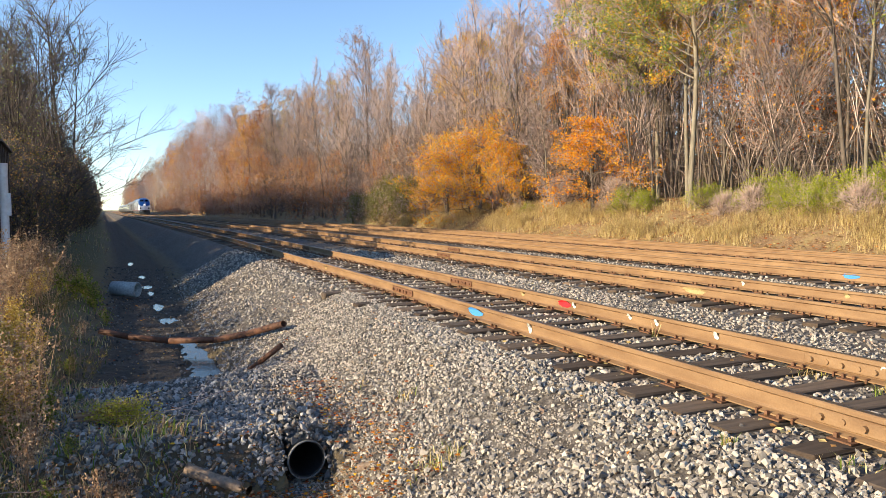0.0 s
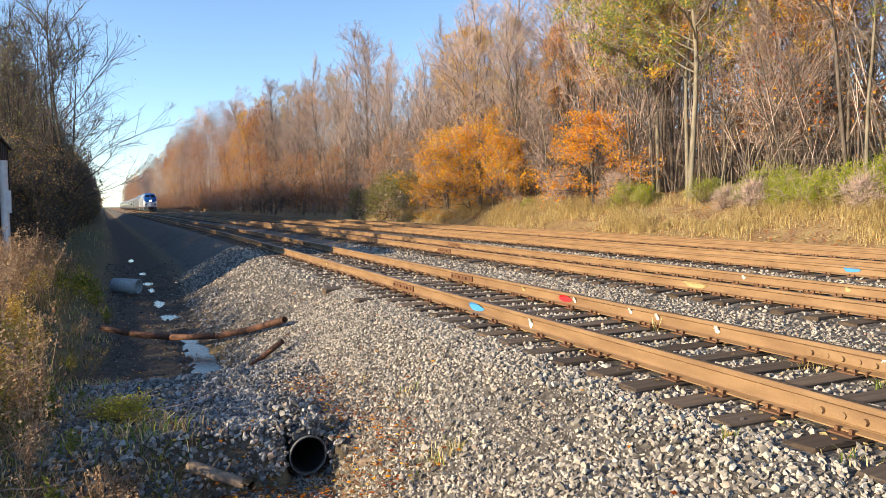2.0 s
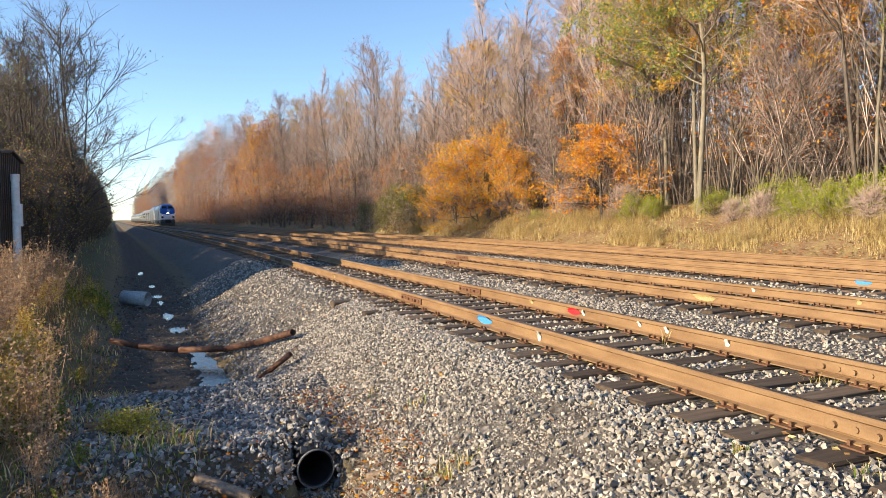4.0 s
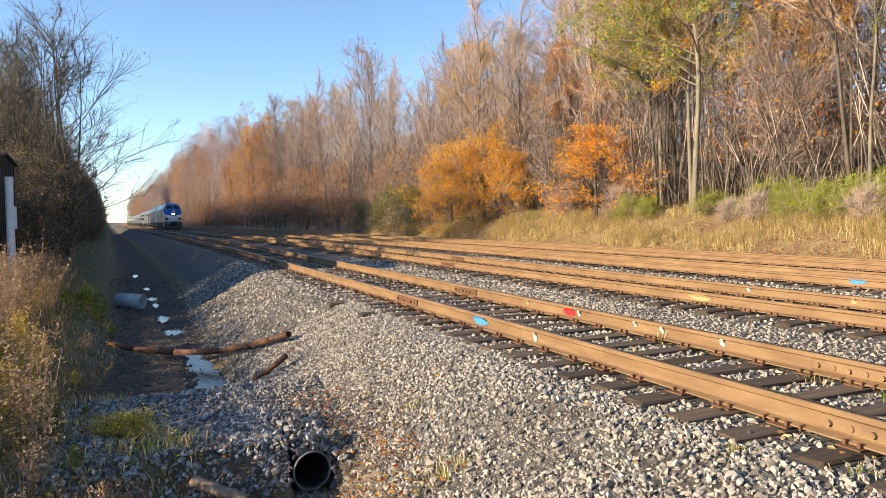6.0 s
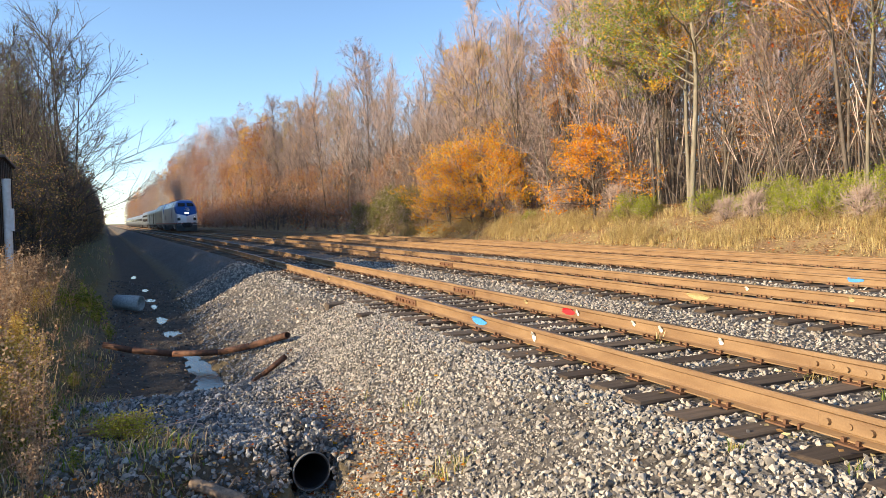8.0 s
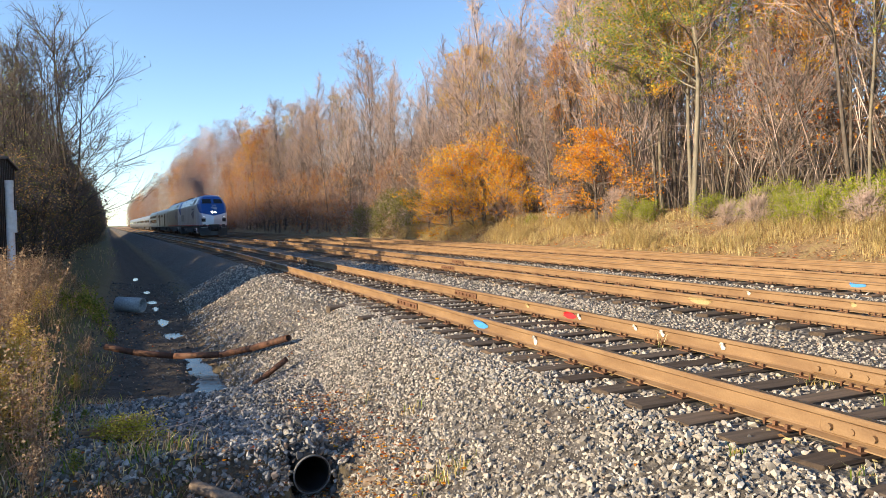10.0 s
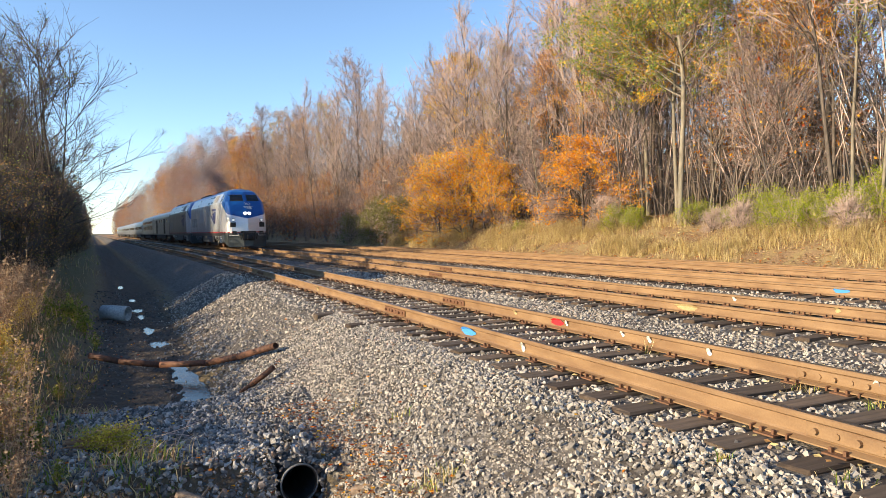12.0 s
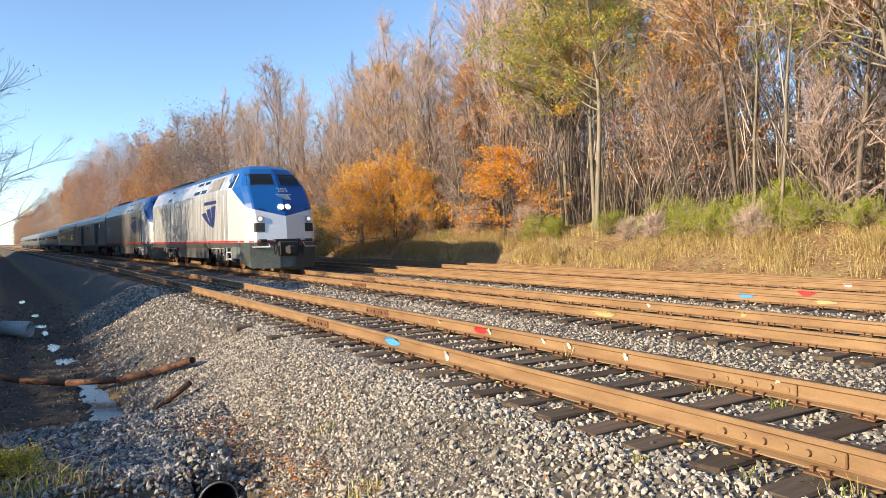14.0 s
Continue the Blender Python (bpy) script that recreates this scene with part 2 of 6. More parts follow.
def lie(x, y):
    """The height of the ground."""
    xr = x - bend(y)
    z = float(np.interp(xr, PX, PZ))
    if 6.2 < xr < 8.2:
        z -= 0.07 * hump(xr, 6.2, 6.9, 7.5, 8.2)
    # hollows in the ditch where water stands
    if -0.6 < xr < 1.8 and y > 11:
        for cx, cy, rx, ry in HOLLOWS:
            q = (((x - cx) / rx) ** 2 + ((y - cy) / ry) ** 2) * (1 + 2.4 * abs(noise.noise((x * 5, y * 2.6, 4)))) 
            if q < 4:
                z -= 0.15 * math.exp(-q)
    # the causeway of stones over the culvert
    cause = hump(y, 6.42, 6.78, 9.3, 10.9) * hump(xr, -1.6, -0.6, 4, 5)
    if cause > 0 and xr < 3:
        z = max(z, z + (-0.9 + 0.05 * math.sin(y * 2 + x) - z) * cause) if z < -0.9 else z
    # the firm shoulder on which the camera stands
    z = max(z, -0.42 + (z + 0.42) * float(np.interp(y, (2.4, 4.4), (0, 1)))) if xr < 3.2 else z
    # the leaf-filled runnel below the culvert's mouth
    if 4.4 < y < 6.5 and xr < 2.6:
        z = min(z, max(-1.38, -1.38 + 1.1 * max(0.0, abs(xr - 1.42) - 0.22) + 0.6 * max(0, 5.6 - y))) if xr > 0.9 else z
    if 1.28 < xr < 1.7 and 6.3 < y < 7.4:
        z = -1.38
    rough = 0.02 if -0.3 < xr < 1.7 else 0.05 if xr < 3.2 or xr > 19.5 else 0.012
    z += rough * (noise.noise((x * 0.9, y * 0.9, 0)) + 0.5 * noise.noise((x * 2.7, y * 2.7, 5)))
    if -0.9 < xr < 1.8 and y > 9:
        z += 0.035 * noise.noise((x * 4.2, y * 2.1, 7)) + 0.02 * noise.noise((x * 9, y * 6, 2))
    if xr > 21 or xr < -4:
        z += 0.25 * noise.noise((x * 0.15, y * 0.15, 3))
    return z


def build_ground():
    xs = np.concatenate([[-3000, -900, -300, -120, -60, -30, -18], np.arange(-12, -3, 0.8), np.arange(-3, -0.7, 0.13), np.arange(-0.7, 1.8, 0.075), np.arange(1.8, 4.2, 0.13), np.arange(4.2, 19.5, 0.5),
                         np.arange(19.5, 27, 0.3), [28, 31, 36, 45, 60, 90, 150, 300, 900, 3000]])
    ys = np.concatenate([[-2000, -500, -150, -50, -20, -8, -3], np.arange(-1, 10.5, 0.13), np.arange(10.5, 24, 0.1), np.arange(24, 32, 0.2), np.arange(32, 80, 1.2),
                         np.arange(80, 300, 8), [320, 400, 550, 800, 1200, 2000, 3500]])
    verts, zone = [], []
    for y in ys:
        for x0 in xs:
            x = float(x0 + bend(min(float(y), 900.0)))
            verts.append((x, float(y), lie(x, min(float(y), 900.0))))
            gravel = hump(x0, 1.3, 1.9, 18.8, 19.8)
            cause = hump(y, 6.6, 7.1, 9.6, 10.9) * hump(x0, -1.3, -0.6, 4, 5)
            gravel = max(gravel, cause)
            mud = hump(x0, -1.4, -0.4, 1.1, 1.7) * (1 - cause) * 0.95 * float(np.interp(y, (6.2, 7.0), (0.15, 1)))
            grass = hump(x0, -3000, -2999, -1.5, -0.7) * (1 - cause)
            zone.append((gravel, mud, grass, 1))
    nx = len(xs)
    faces = [(j * nx + i, j * nx + i + 1, (j + 1) * nx + i + 1, (j + 1) * nx + i) for j in range(len(ys) - 1) for i in range(nx - 1)]
    me = mesh_of("ground", verts, faces, [M_GROUND], smooth=True)
    me.color_attributes.new("zone", "FLOAT_COLOR", "POINT").data.foreach_set("color", np.array(zone).ravel())
    return tagged(piece("ground", me), "sloping ground with gravel bed, muddy ditch and leaf litter", "ground", kind="structure")


ground = build_ground()


# ---- tracks ----
def sweep(outline, ys, x0, mats, mat_of, name):
    """An outline (x, z) drawn along the line at x0."""
    verts, faces, index, n = [], [], [], len(outline)
    for y in ys:
        for a, b in outline:
            verts.append((x0 + a + bend(y), float(y), b))
    for j in range(len(ys) - 1):
        for i in range(n):
            k = (i + 1) % n
            faces.append((j * n + i, j * n + k, (j + 1) * n + k, (j + 1) * n + i))
            index.append(mat_of(i))
    return mesh_of(name, verts, faces, mats, index)


RAIL = [(-0.076, -0.186), (-0.076, -0.176), (-0.02, -0.158), (-0.009, -0.145), (-0.009, -0.055), (-0.037, -0.04), (-0.037, -0.008), (-0.028, 0.0),
        (0.028, 0.0), (0.037, -0.008), (0.037, -0.04), (0.009, -0.055), (0.009, -0.145), (0.02, -0.158), (0.076, -0.176), (0.076, -0.186)]
RAIL_YS = np.concatenate([[-300, -100], np.arange(-20, 90, 2.5), np.arange(90, 900, 15)])


def tie_mesh(seed):
    rng = random.Random(seed)
    bm = bmesh.new()
    box(bm, (-1.3, -0.112, -0.17), (1.3, 0.112, 0), 0.012)
    bmesh.ops.bisect_plane(bm, geom=bm.verts[:] + bm.edges[:] + bm.faces[:], plane_co=(-0.5, 0, 0), plane_no=(1, 0, 0))
    for v in bm.verts:
        v.co += Vector((rng.uniform(-0.02, 0.02), rng.uniform(-0.012, 0.012), rng.uniform(-0.012, 0.004)))
    me = bpy.data.meshes.new("tie")
    bm.to_mesh(me)
    bm.free()
    me.materials.append(M_TIE)
    return me


TIES = [tie_mesh(i) for i in range(6)]
TIE_STEP = 0.51


def hardware(x0, ys, seed):
    """Plates, spikes and anchors at the rails' feet."""
    rng = random.Random(seed)
    verts, faces = [], []

    def block(cx, cy, cz, dx, dy, dz, skew=0.0):
        k = len(verts)
        for sx, sy, sz in ((-1, -1, -1), (1, -1, -1), (1, 1, -1), (-1, 1, -1), (-1, -1, 1), (1, -1, 1), (1, 1, 1), (-1, 1, 1)):
            verts.append((cx + sx * dx + skew * sy * dy, cy + sy * dy, cz + sz * dz))
        faces.extend([(k, k + 1, k + 5, k + 4), (k + 1, k + 2, k + 6, k + 5), (k + 2, k + 3, k + 7, k + 6), (k + 3, k, k + 4, k + 7), (k + 4, k + 5, k + 6, k + 7)])

    for y in ys:
        for side in (-1, 1):
            cx = x0 + side * GAUGE / 2 + bend(y)
            block(cx, y, -0.194, 0.14, 0.085, 0.006)
            for s in (-1, 1):
                for dy in (-0.05, 0.05):
                    block(cx + s * 0.095, y + dy, -0.172, 0.013, 0.012, 0.016)
            if rng.random() < 0.4:
                for s in (-1, 1):
                    block(cx, y + s * 0.15, -0.182, 0.092, 0.011, 0.02, 0.3)
    return mesh_of("rail_fastening", verts, faces, [M_RUST_DARK])


def build_track(number, x0):
    rng = random.Random(number)
    top = thing("railway_track", ["weathered near track with rusty rails on wooden ties", "rusty main track that carries the train",
                                  "rusty third track in grey ballast", "rusty far track beside the grassy bank"][number], "railway track", "parallel tracks")
    for side in (-1, 1):
        me = sweep(RAIL, RAIL_YS, x0 + side * GAUGE / 2, [M_RUST, M_RAILTOP], lambda i: 1 if i in (7,) else 0, "rail")
        rail = piece("rail", me, top, "rust-brown steel rail")
        joints = {0: ((2.75, 11.0, 23.5), (4.0, 11.85, 24.7)), 1: ((19.0,), (21.5,)), 2: ((), ()), 3: ((), ())}[number][(side + 1) // 2]
        for jy in joints:
            bm = bmesh.new()
            cx = x0 + side * GAUGE / 2
            for s in (-1, 1):
                box(bm, (cx + s * 0.012 if s > 0 else cx - 0.034, jy - 0.46, -0.15), (cx + 0.034 if s > 0 else cx - 0.012, jy + 0.46, -0.05), 0.008)
                for k in range(6):
                    by = jy - 0.38 + k * 0.152
                    rod(bm, (cx + s * 0.03, by, -0.1), (cx + s * (0.062 if k % 2 else 0.046), by, -0.1), 0.022, sides=8)
            part("joint_bar", bm, M_RUST_DARK if jy > 5 else M_RUST, rail, "bolted rusty joint bar")
    y, ys = -2.0 + rng.uniform(0, 0.4), []
    while y < 64:
        ys.append(y)
        y += TIE_STEP + rng.uniform(-0.03, 0.03)
    for y in ys:
        piece("tie", rng.choice(TIES), top, m=pose(x0 + bend(y) + rng.uniform(-0.05, 0.05), y, -0.2 + rng.uniform(-0.012, 0.0), 0, 0, -math.degrees(heading(y)) + rng.uniform(-1.5, 1.5)))
    piece("rail_fastening", hardware(x0, [y for y in ys if y > 0], number), top, "rusted plate, spike and anchor iron")["kind"] = "stuff"
    verts, faces = [], []
    y = ys[-1] + TIE_STEP
    while y < 260:
        k, cx = len(verts), x0 + bend(y)
        verts += [(cx - 1.3, y - 0.11, -0.3), (cx + 1.3, y - 0.11, -0.3), (cx + 1.3, y + 0.11, -0.3), (cx - 1.3, y + 0.11, -0.3),
                  (cx - 1.3, y - 0.11, -0.2), (cx + 1.3, y - 0.11, -0.2), (cx + 1.3, y + 0.11, -0.2), (cx - 1.3, y + 0.11, -0.2)]
        faces += [(k, k + 1, k + 5, k + 4), (k + 1, k + 2, k + 6, k + 5), (k + 3, k, k + 4, k + 7), (k + 4, k + 5, k + 6, k + 7)]
        y += TIE_STEP
    piece("far_tie_bed", mesh_of("far_tie_bed", verts, faces, [M_TIE]), top)["kind"] = "stuff"
    return ys, top


TRACK_TIES, TRACK_TOPS = [], []
for number, x0 in enumerate(TRACKS):
    tie_ys, track_top = build_track(number, x0)
    TRACK_TIES.append(tie_ys)
    TRACK_TOPS.append(track_top)


# ---- trees ----
class Growth:
    """Tubes of a tree, gathered into one mesh."""

    def __init__(self, seed):
        self.v, self.f, self.rng = [], [], random.Random(seed)

    def tube(self, p, d, length, r0, r1, segs, sides, wobble, lift=0.0):
        rng, pts = self.rng, [(Vector(p), Vector(d).normalized(), r0)]
        pos, way = Vector(p), Vector(d).normalized()
        for s in range(segs):
            way = (way + Vector((rng.gauss(0, wobble), rng.gauss(0, wobble), rng.gauss(0, wobble) + lift))).normalized()
            pos = pos + way * (length / segs)
            pts.append((pos, way, r0 + (r1 - r0) * (s + 1) / segs))
        base = len(self.v)
        for q, w, r in pts:
            a = w.orthogonal().normalized()
            b = w.cross(a)
            for k in range(sides):
                t = 2 * math.pi * k / sides
                self.v.append(tuple(q + (a * math.cos(t) + b * math.sin(t)) * r))
        for s in range(segs):
            for k in range(sides):
                n = (k + 1) % sides
                self.f.append((base + s * sides + k, base + s * sides + n, base + (s + 1) * sides + n, base + (s + 1) * sides + k))
        return pts

    def along(self, pts, u):
        k = min(int(u * (len(pts) - 1)), len(pts) - 2)
        t = u * (len(pts) - 1) - k
        return pts[k][0].lerp(pts[k + 1][0], t), pts[k][1], pts[k][2] + (pts[k + 1][2] - pts[k][2]) * t


def leaf_quads(places, size, rng, droop=0.3):
    """Small folded leaves at places."""
    v, f = [], []
    for p in places:
        a = Vector((rng.gauss(0, 1), rng.gauss(0, 1), rng.gauss(-droop, 0.6))).normalized()
        b = a.orthogonal().normalized()
        b = (Matrix.Rotation(rng.uniform(0, 6.28), 3, a) @ b)
        c = a.cross(b) * 0.18
        s = size * rng.uniform(0.6, 1.3)
        k = len(v)
        v += [tuple(p), tuple(p + (a * 0.5 + b * 0.42 + c) * s), tuple(p + a * s), tuple(p + (a * 0.5 - b * 0.42 + c) * s)]
        f += [(k, k + 1, k + 2), (k, k + 2, k + 3)]
    return v, f


def grow(seed, height, radius, clear, limbs, spread, reach, subs, twigs, leaves=0, size=0.15, stems=1, tilt=55, lean=0.0, stout=1.0):
    """Meshes for trunk, twigs and leaves of a tree of that height."""
    trunk, fine = Growth(seed), Growth(seed + 1)
    rng, tips = trunk.rng, []
    for stem in range(stems):
        a = rng.uniform(0, 6.28)
        out = 0.0 if stems == 1 else rng.uniform(0.1, 0.28)
        h = height * (1 if stem == 0 else rng.uniform(0.7, 0.95))
        r = radius * (1 if stem == 0 else 0.7)
        main = trunk.tube((math.cos(a) * out, math.sin(a) * out, -0.4), (math.cos(a) * out * 0.7 + lean, math.sin(a) * out * 0.7, 1), h + 0.4, r, r * 0.08, 12, 6, 0.045, 0.05)
        for i in range(limbs // stems):
            u = clear + (0.97 - clear) * (i + rng.random()) / (limbs / stems)
            p, w, rr = trunk.along(main, u)
            az = rng.uniform(0, 6.28)
            up = math.radians(rng.gauss(tilt, 10)) * (0.75 + 0.35 * (1 - u))
            d = Vector((math.cos(az) * math.sin(up), math.sin(az) * math.sin(up), math.cos(up)))
            length = reach * (1.0 - 0.8 * (max(0, u - clear) / (1 - clear)) ** 1.7) * rng.uniform(0.55, 1.15)
            limb = trunk.tube(p, d, length, max(rr * 0.5, 0.026), 0.012, 6, 4, 0.12, spread)
            for j in range(subs):
                q, w2, r2 = trunk.along(limb, rng.uniform(0.25, 1.0))
                d2 = (w2 + Vector((rng.gauss(0, 0.6), rng.gauss(0, 0.6), rng.gauss(0.15, 0.45)))).normalized()
                sub = fine.tube(q, d2, length * rng.uniform(0.25, 0.5), 0.016 * stout, 0.008 * stout, 2, 3, 0.14, 0.06)
                tips.append(sub[-1][0])
                for k in range(twigs):
                    q3, w3, r3 = fine.along(sub, rng.uniform(0.15, 1.0))
                    d3 = (w3 + Vector((rng.gauss(0, 0.6), rng.gauss(0, 0.6), rng.gauss(0.1, 0.5)))).normalized()
                    tw = fine.tube(q3, d3, rng.uniform(0.35, 0.9), 0.010 * stout, 0.005 * stout, 1, 3, 0.1)
                    tips += [tw[-1][0], tw[0][0].lerp(tw[-1][0], 0.5)]
    leaf = None
    if leaves:
        tips = rng.sample(tips, len(tips) // 2) if leaves > 2000 else tips
        picks = [rng.choice(tips) + Vector((rng.gauss(0, 0.14), rng.gauss(0, 0.14), rng.gauss(0, 0.12))) for _ in range(leaves)]
        leaf = leaf_quads(picks, size, rng)
    return (trunk.v, trunk.f), (fine.v, fine.f), leaf


def tree_thing(name, label, grown, m_trunk, m_twig, leaf_mats, group="", category="tree"):
    top = thing(name, label, category, group)
    (tv, tf), (fv, ff), leaf = grown
    piece("trunk", mesh_of("trunk", tv, tf, [m_trunk], smooth=True), top)
    verts, faces, index = list(fv), list(ff), [0] * len(ff)
    mats = [m_twig]
    if leaf:
        k = len(verts)
        verts += leaf[0]
        mats += leaf_mats
        for n, f in enumerate(leaf[1]):
            faces.append(tuple(a + k for a in f))
            index.append(1 + (n // 2) % len(leaf_mats))
    piece("crown", mesh_of("crown", verts, faces, mats, index), top)
    return top


WOOD = random.Random(77)
WOODS = "autumn woods beside the line"
KINDS = {
    "bare_a": (grow(11, 20, 0.13, 0.2, 40, 0.03, 7.4, 8, 4, 260, 0.1, 1, 35, 0.0, 1.3), M_BARK, [M_LEAF["tan"]], "tall nearly bare tree with mauve-brown twigs"),
    "bare_b": (grow(12, 18, 0.1, 0.2, 36, 0.03, 6.6, 8, 4, 220, 0.1, 1, 31, 0.0, 1.3), M_BARK, [M_LEAF["tan"], M_LEAF["rust"]], "slender nearly bare tree with grey-brown bark"),
    "bare_c": (grow(13, 16.5, 0.11, 0.12, 42, 0.03, 7.2, 8, 4, 90, 0.1, 2, 43, 0.0, 1.3), M_BARK, [M_LEAF["tan"]], "forked bare tree with dense fine twigs"),
    "yellowish": (grow(14, 19, 0.13, 0.35, 34, 0.02, 6.6, 7, 4, 3000, 0.11, 1, 42, 0.0, 1.3), M_BARK, [M_LEAF["yellow"], M_LEAF["tan"], M_LEAF["olive"]], "tall tree with thin yellow-green foliage"),
    "orangish": (grow(15, 19, 0.12, 0.4, 34, 0.02, 6.4, 7, 4, 2800, 0.11, 1, 42, 0.0, 1.3), M_BARK, [M_LEAF["orange"], M_LEAF["rust"], M_LEAF["tan"]], "tall tree with thin rust-orange foliage"),
    "olive": (grow(16, 21, 0.145, 0.3, 44, 0.03, 5.2, 8, 5, 24000, 0.12, 1, 58, 0.0, 1.0), M_BARK_PALE, [M_LEAF["olive"], M_LEAF["olive"], M_LEAF["olive"], M_LEAF["yellow"]], "tall pale-barked tree with olive-green leaves"),
    "back_a": (grow(21, 19, 0.12, 0.2, 34, 0.03, 7.4, 5, 4, 90, 0.13, 1, 45, 0.0, 1.6), M_BARK, [M_LEAF["tan"], M_LEAF["rust"]], "bare tree deeper in the woods"),
    "back_b": (grow(22, 19, 0.12, 0.25, 34, 0.03, 7.0, 5, 4, 2600, 0.13, 1, 45, 0.0, 1.6), M_BARK, [M_LEAF["rust"], M_LEAF["tan"], M_LEAF["rust"]], "russet-leaved tree deeper in the woods"),
    "thicket": (grow(17, 7, 0.045, 0.05, 40, 0.08, 2.8, 6, 4, 160, 0.1, 4, 38, 0.0, 1.3), M_BARK, [M_LEAF["tan"], M_LEAF["red"]], "young bare thicket tree at the wood's edge"),
    "rusty": (grow(18, 8, 0.07, 0.1, 36, 0.04, 3.2, 6, 4, 3600, 0.11, 2, 55), M_BARK, [M_LEAF["red"], M_LEAF["rust"], M_LEAF["rust"], M_LEAF["orange"]], "small tree with russet leaves"),
    "orange_small": (grow(19, 5.6, 0.11, 0.24, 30, -0.03, 4.0, 6, 5, 9500, 0.105, 1, 78), M_BARK, [M_LEAF["orange"]], "small tree in bright orange leaf"),
    "golden_small": (grow(20, 6.0, 0.1, 0.08, 34, 0.0, 4.0, 6, 5, 10500, 0.105, 3, 66), M_BARK, [M_LEAF["orange"], M_LEAF["yellow"], M_LEAF["orange"]], "small tree in orange and golden leaf"),
    "sapling": (grow(23, 7.5, 0.06, 0.4, 16, -0.02, 2.2, 5, 4, 900, 0.12, 1, 80), M_BARK_PALE, [M_LEAF["orange"], M_LEAF["rust"]], "thin sapling with a fan of orange leaves"),
    "pale_pole": (grow(24, 15, 0.07, 0.35, 24, 0.06, 2.8, 6, 4, 120, 0.1, 1, 40, 0.03, 1.3), M_BARK_PALE, [M_LEAF["tan"]], "thin pale-barked pole tree, nearly bare"),
    "amber": (grow(27, 14, 0.1, 0.5, 30, 0.0, 3.6, 6, 5, 9000, 0.11, 1, 64), M_BARK, [M_LEAF["orange"], M_LEAF["yellow"], M_LEAF["yellow"]], "tree with an amber and golden crown"),
    "orange_tall": (grow(28, 14, 0.1, 0.5, 26, 0.02, 3.2, 6, 5, 8000, 0.11, 1, 60), M_BARK, [M_LEAF["orange"], M_LEAF["rust"]], "tree with a loose orange crown"),
    "column": (grow(29, 15, 0.12, 0.06, 44, 0.06, 3.6, 6, 4, 9000, 0.12, 2, 45), M_BARK, [M_LEAF["orange"], M_LEAF["yellow"], M_LEAF["rust"], M_LEAF["orange"]], "upright tree in orange and yellow leaf to the ground"),
    "green_bush": (grow(25, 1.6, 0.02, 0.05, 30, 0.02, 1.7, 4, 3, 5200, 0.075, 5, 66), M_BARK, [M_LEAF["green"]], "bright yellow-green leafy shrub on the bank"),
    "cedar": (grow(30, 2.8, 0.05, 0.03, 40, 0.03, 1.5, 5, 4, 7000, 0.09, 3, 55), M_BARK, [M_LEAF["weed"], M_LEAF["dull"]], "dark green bushy evergreen at the foot of the bank"),
    "grey_bush": (grow(26, 2.0, 0.02, 0.03, 34, 0.03, 1.3, 6, 5, 120, 0.08, 5, 55), M_BARK, [M_LEAF["tan"]], "low grey twiggy shrub on the bank"),
}
FIRST = {}


def plant(kind, x, y, scale=1.0, turn=None, lift=0.0, name="tree"):
    grown, m_bark, leaves, label = KINDS[kind]
    turn = WOOD.uniform(0, 360) if turn is None else turn
    m = pose(x, y, lie(x, y) - 0.1 + lift, WOOD.gauss(0, 2), WOOD.gauss(0, 2), turn)
    if kind not in FIRST:
        FIRST[kind] = tree_thing(name, label, grown, m_bark, M_TWIG, leaves, WOODS)
        ob = FIRST[kind]
        ob.matrix_basis = m
    else:
        ob = copy_thing(FIRST[kind], m)
    ob.scale = (scale, scale, scale * WOOD.uniform(0.93, 1.07))
    return ob


def build_woods():
    mixed = ["bare_a"] * 5 + ["bare_b"] * 6 + ["bare_c"] * 4 + ["yellowish", "orangish", "pale_pole"]
    back = ["back_a"] * 4 + ["back_b"]
    bare = ["bare_a", "bare_b", "bare_c", "bare_b", "bare_a", "bare_c", "bare_c", "bare_a", "orangish", "yellowish"]
    y = 2.0
    while y < 140:
        for row, depth in enumerate((23.8, 26.2, 29.0, 34.0, 40.0)):
            if row > 2 and y > 75:
                continue
            x = depth + WOOD.uniform(-1.0, 1.0) + bend(y)
            yy = y + WOOD.uniform(-1.1, 1.1)
            kind = WOOD.choice((mixed if y < 42 else bare) if row < 2 else back)
            if row == 0 and WOOD.random() < 0.5:
                kind = WOOD.choice(["thicket", "thicket", "rusty", "bare_b", "thicket"])
            size = WOOD.uniform(0.8, 1.0) if row else WOOD.uniform(0.65, 0.9)
            if kind in ("thicket", "rusty"):
                size = WOOD.uniform(0.7, 1.0)
            # the crowns stand lower over an old clearing, and taller down the line
            if row > 1:
                size *= 0.82
            if kind not in ("thicket", "rusty") and 0.74 < yy / x < 0.92:
                size *= 0.52
            plant(kind, x, yy, size * float(np.interp(y, (34, 40, 62, 75, 95, 140), (1.0, 0.88, 0.8, 0.86, 1.0, 1.08))))
        y += 2.5 if y < 70 else 3.6


build_woods()
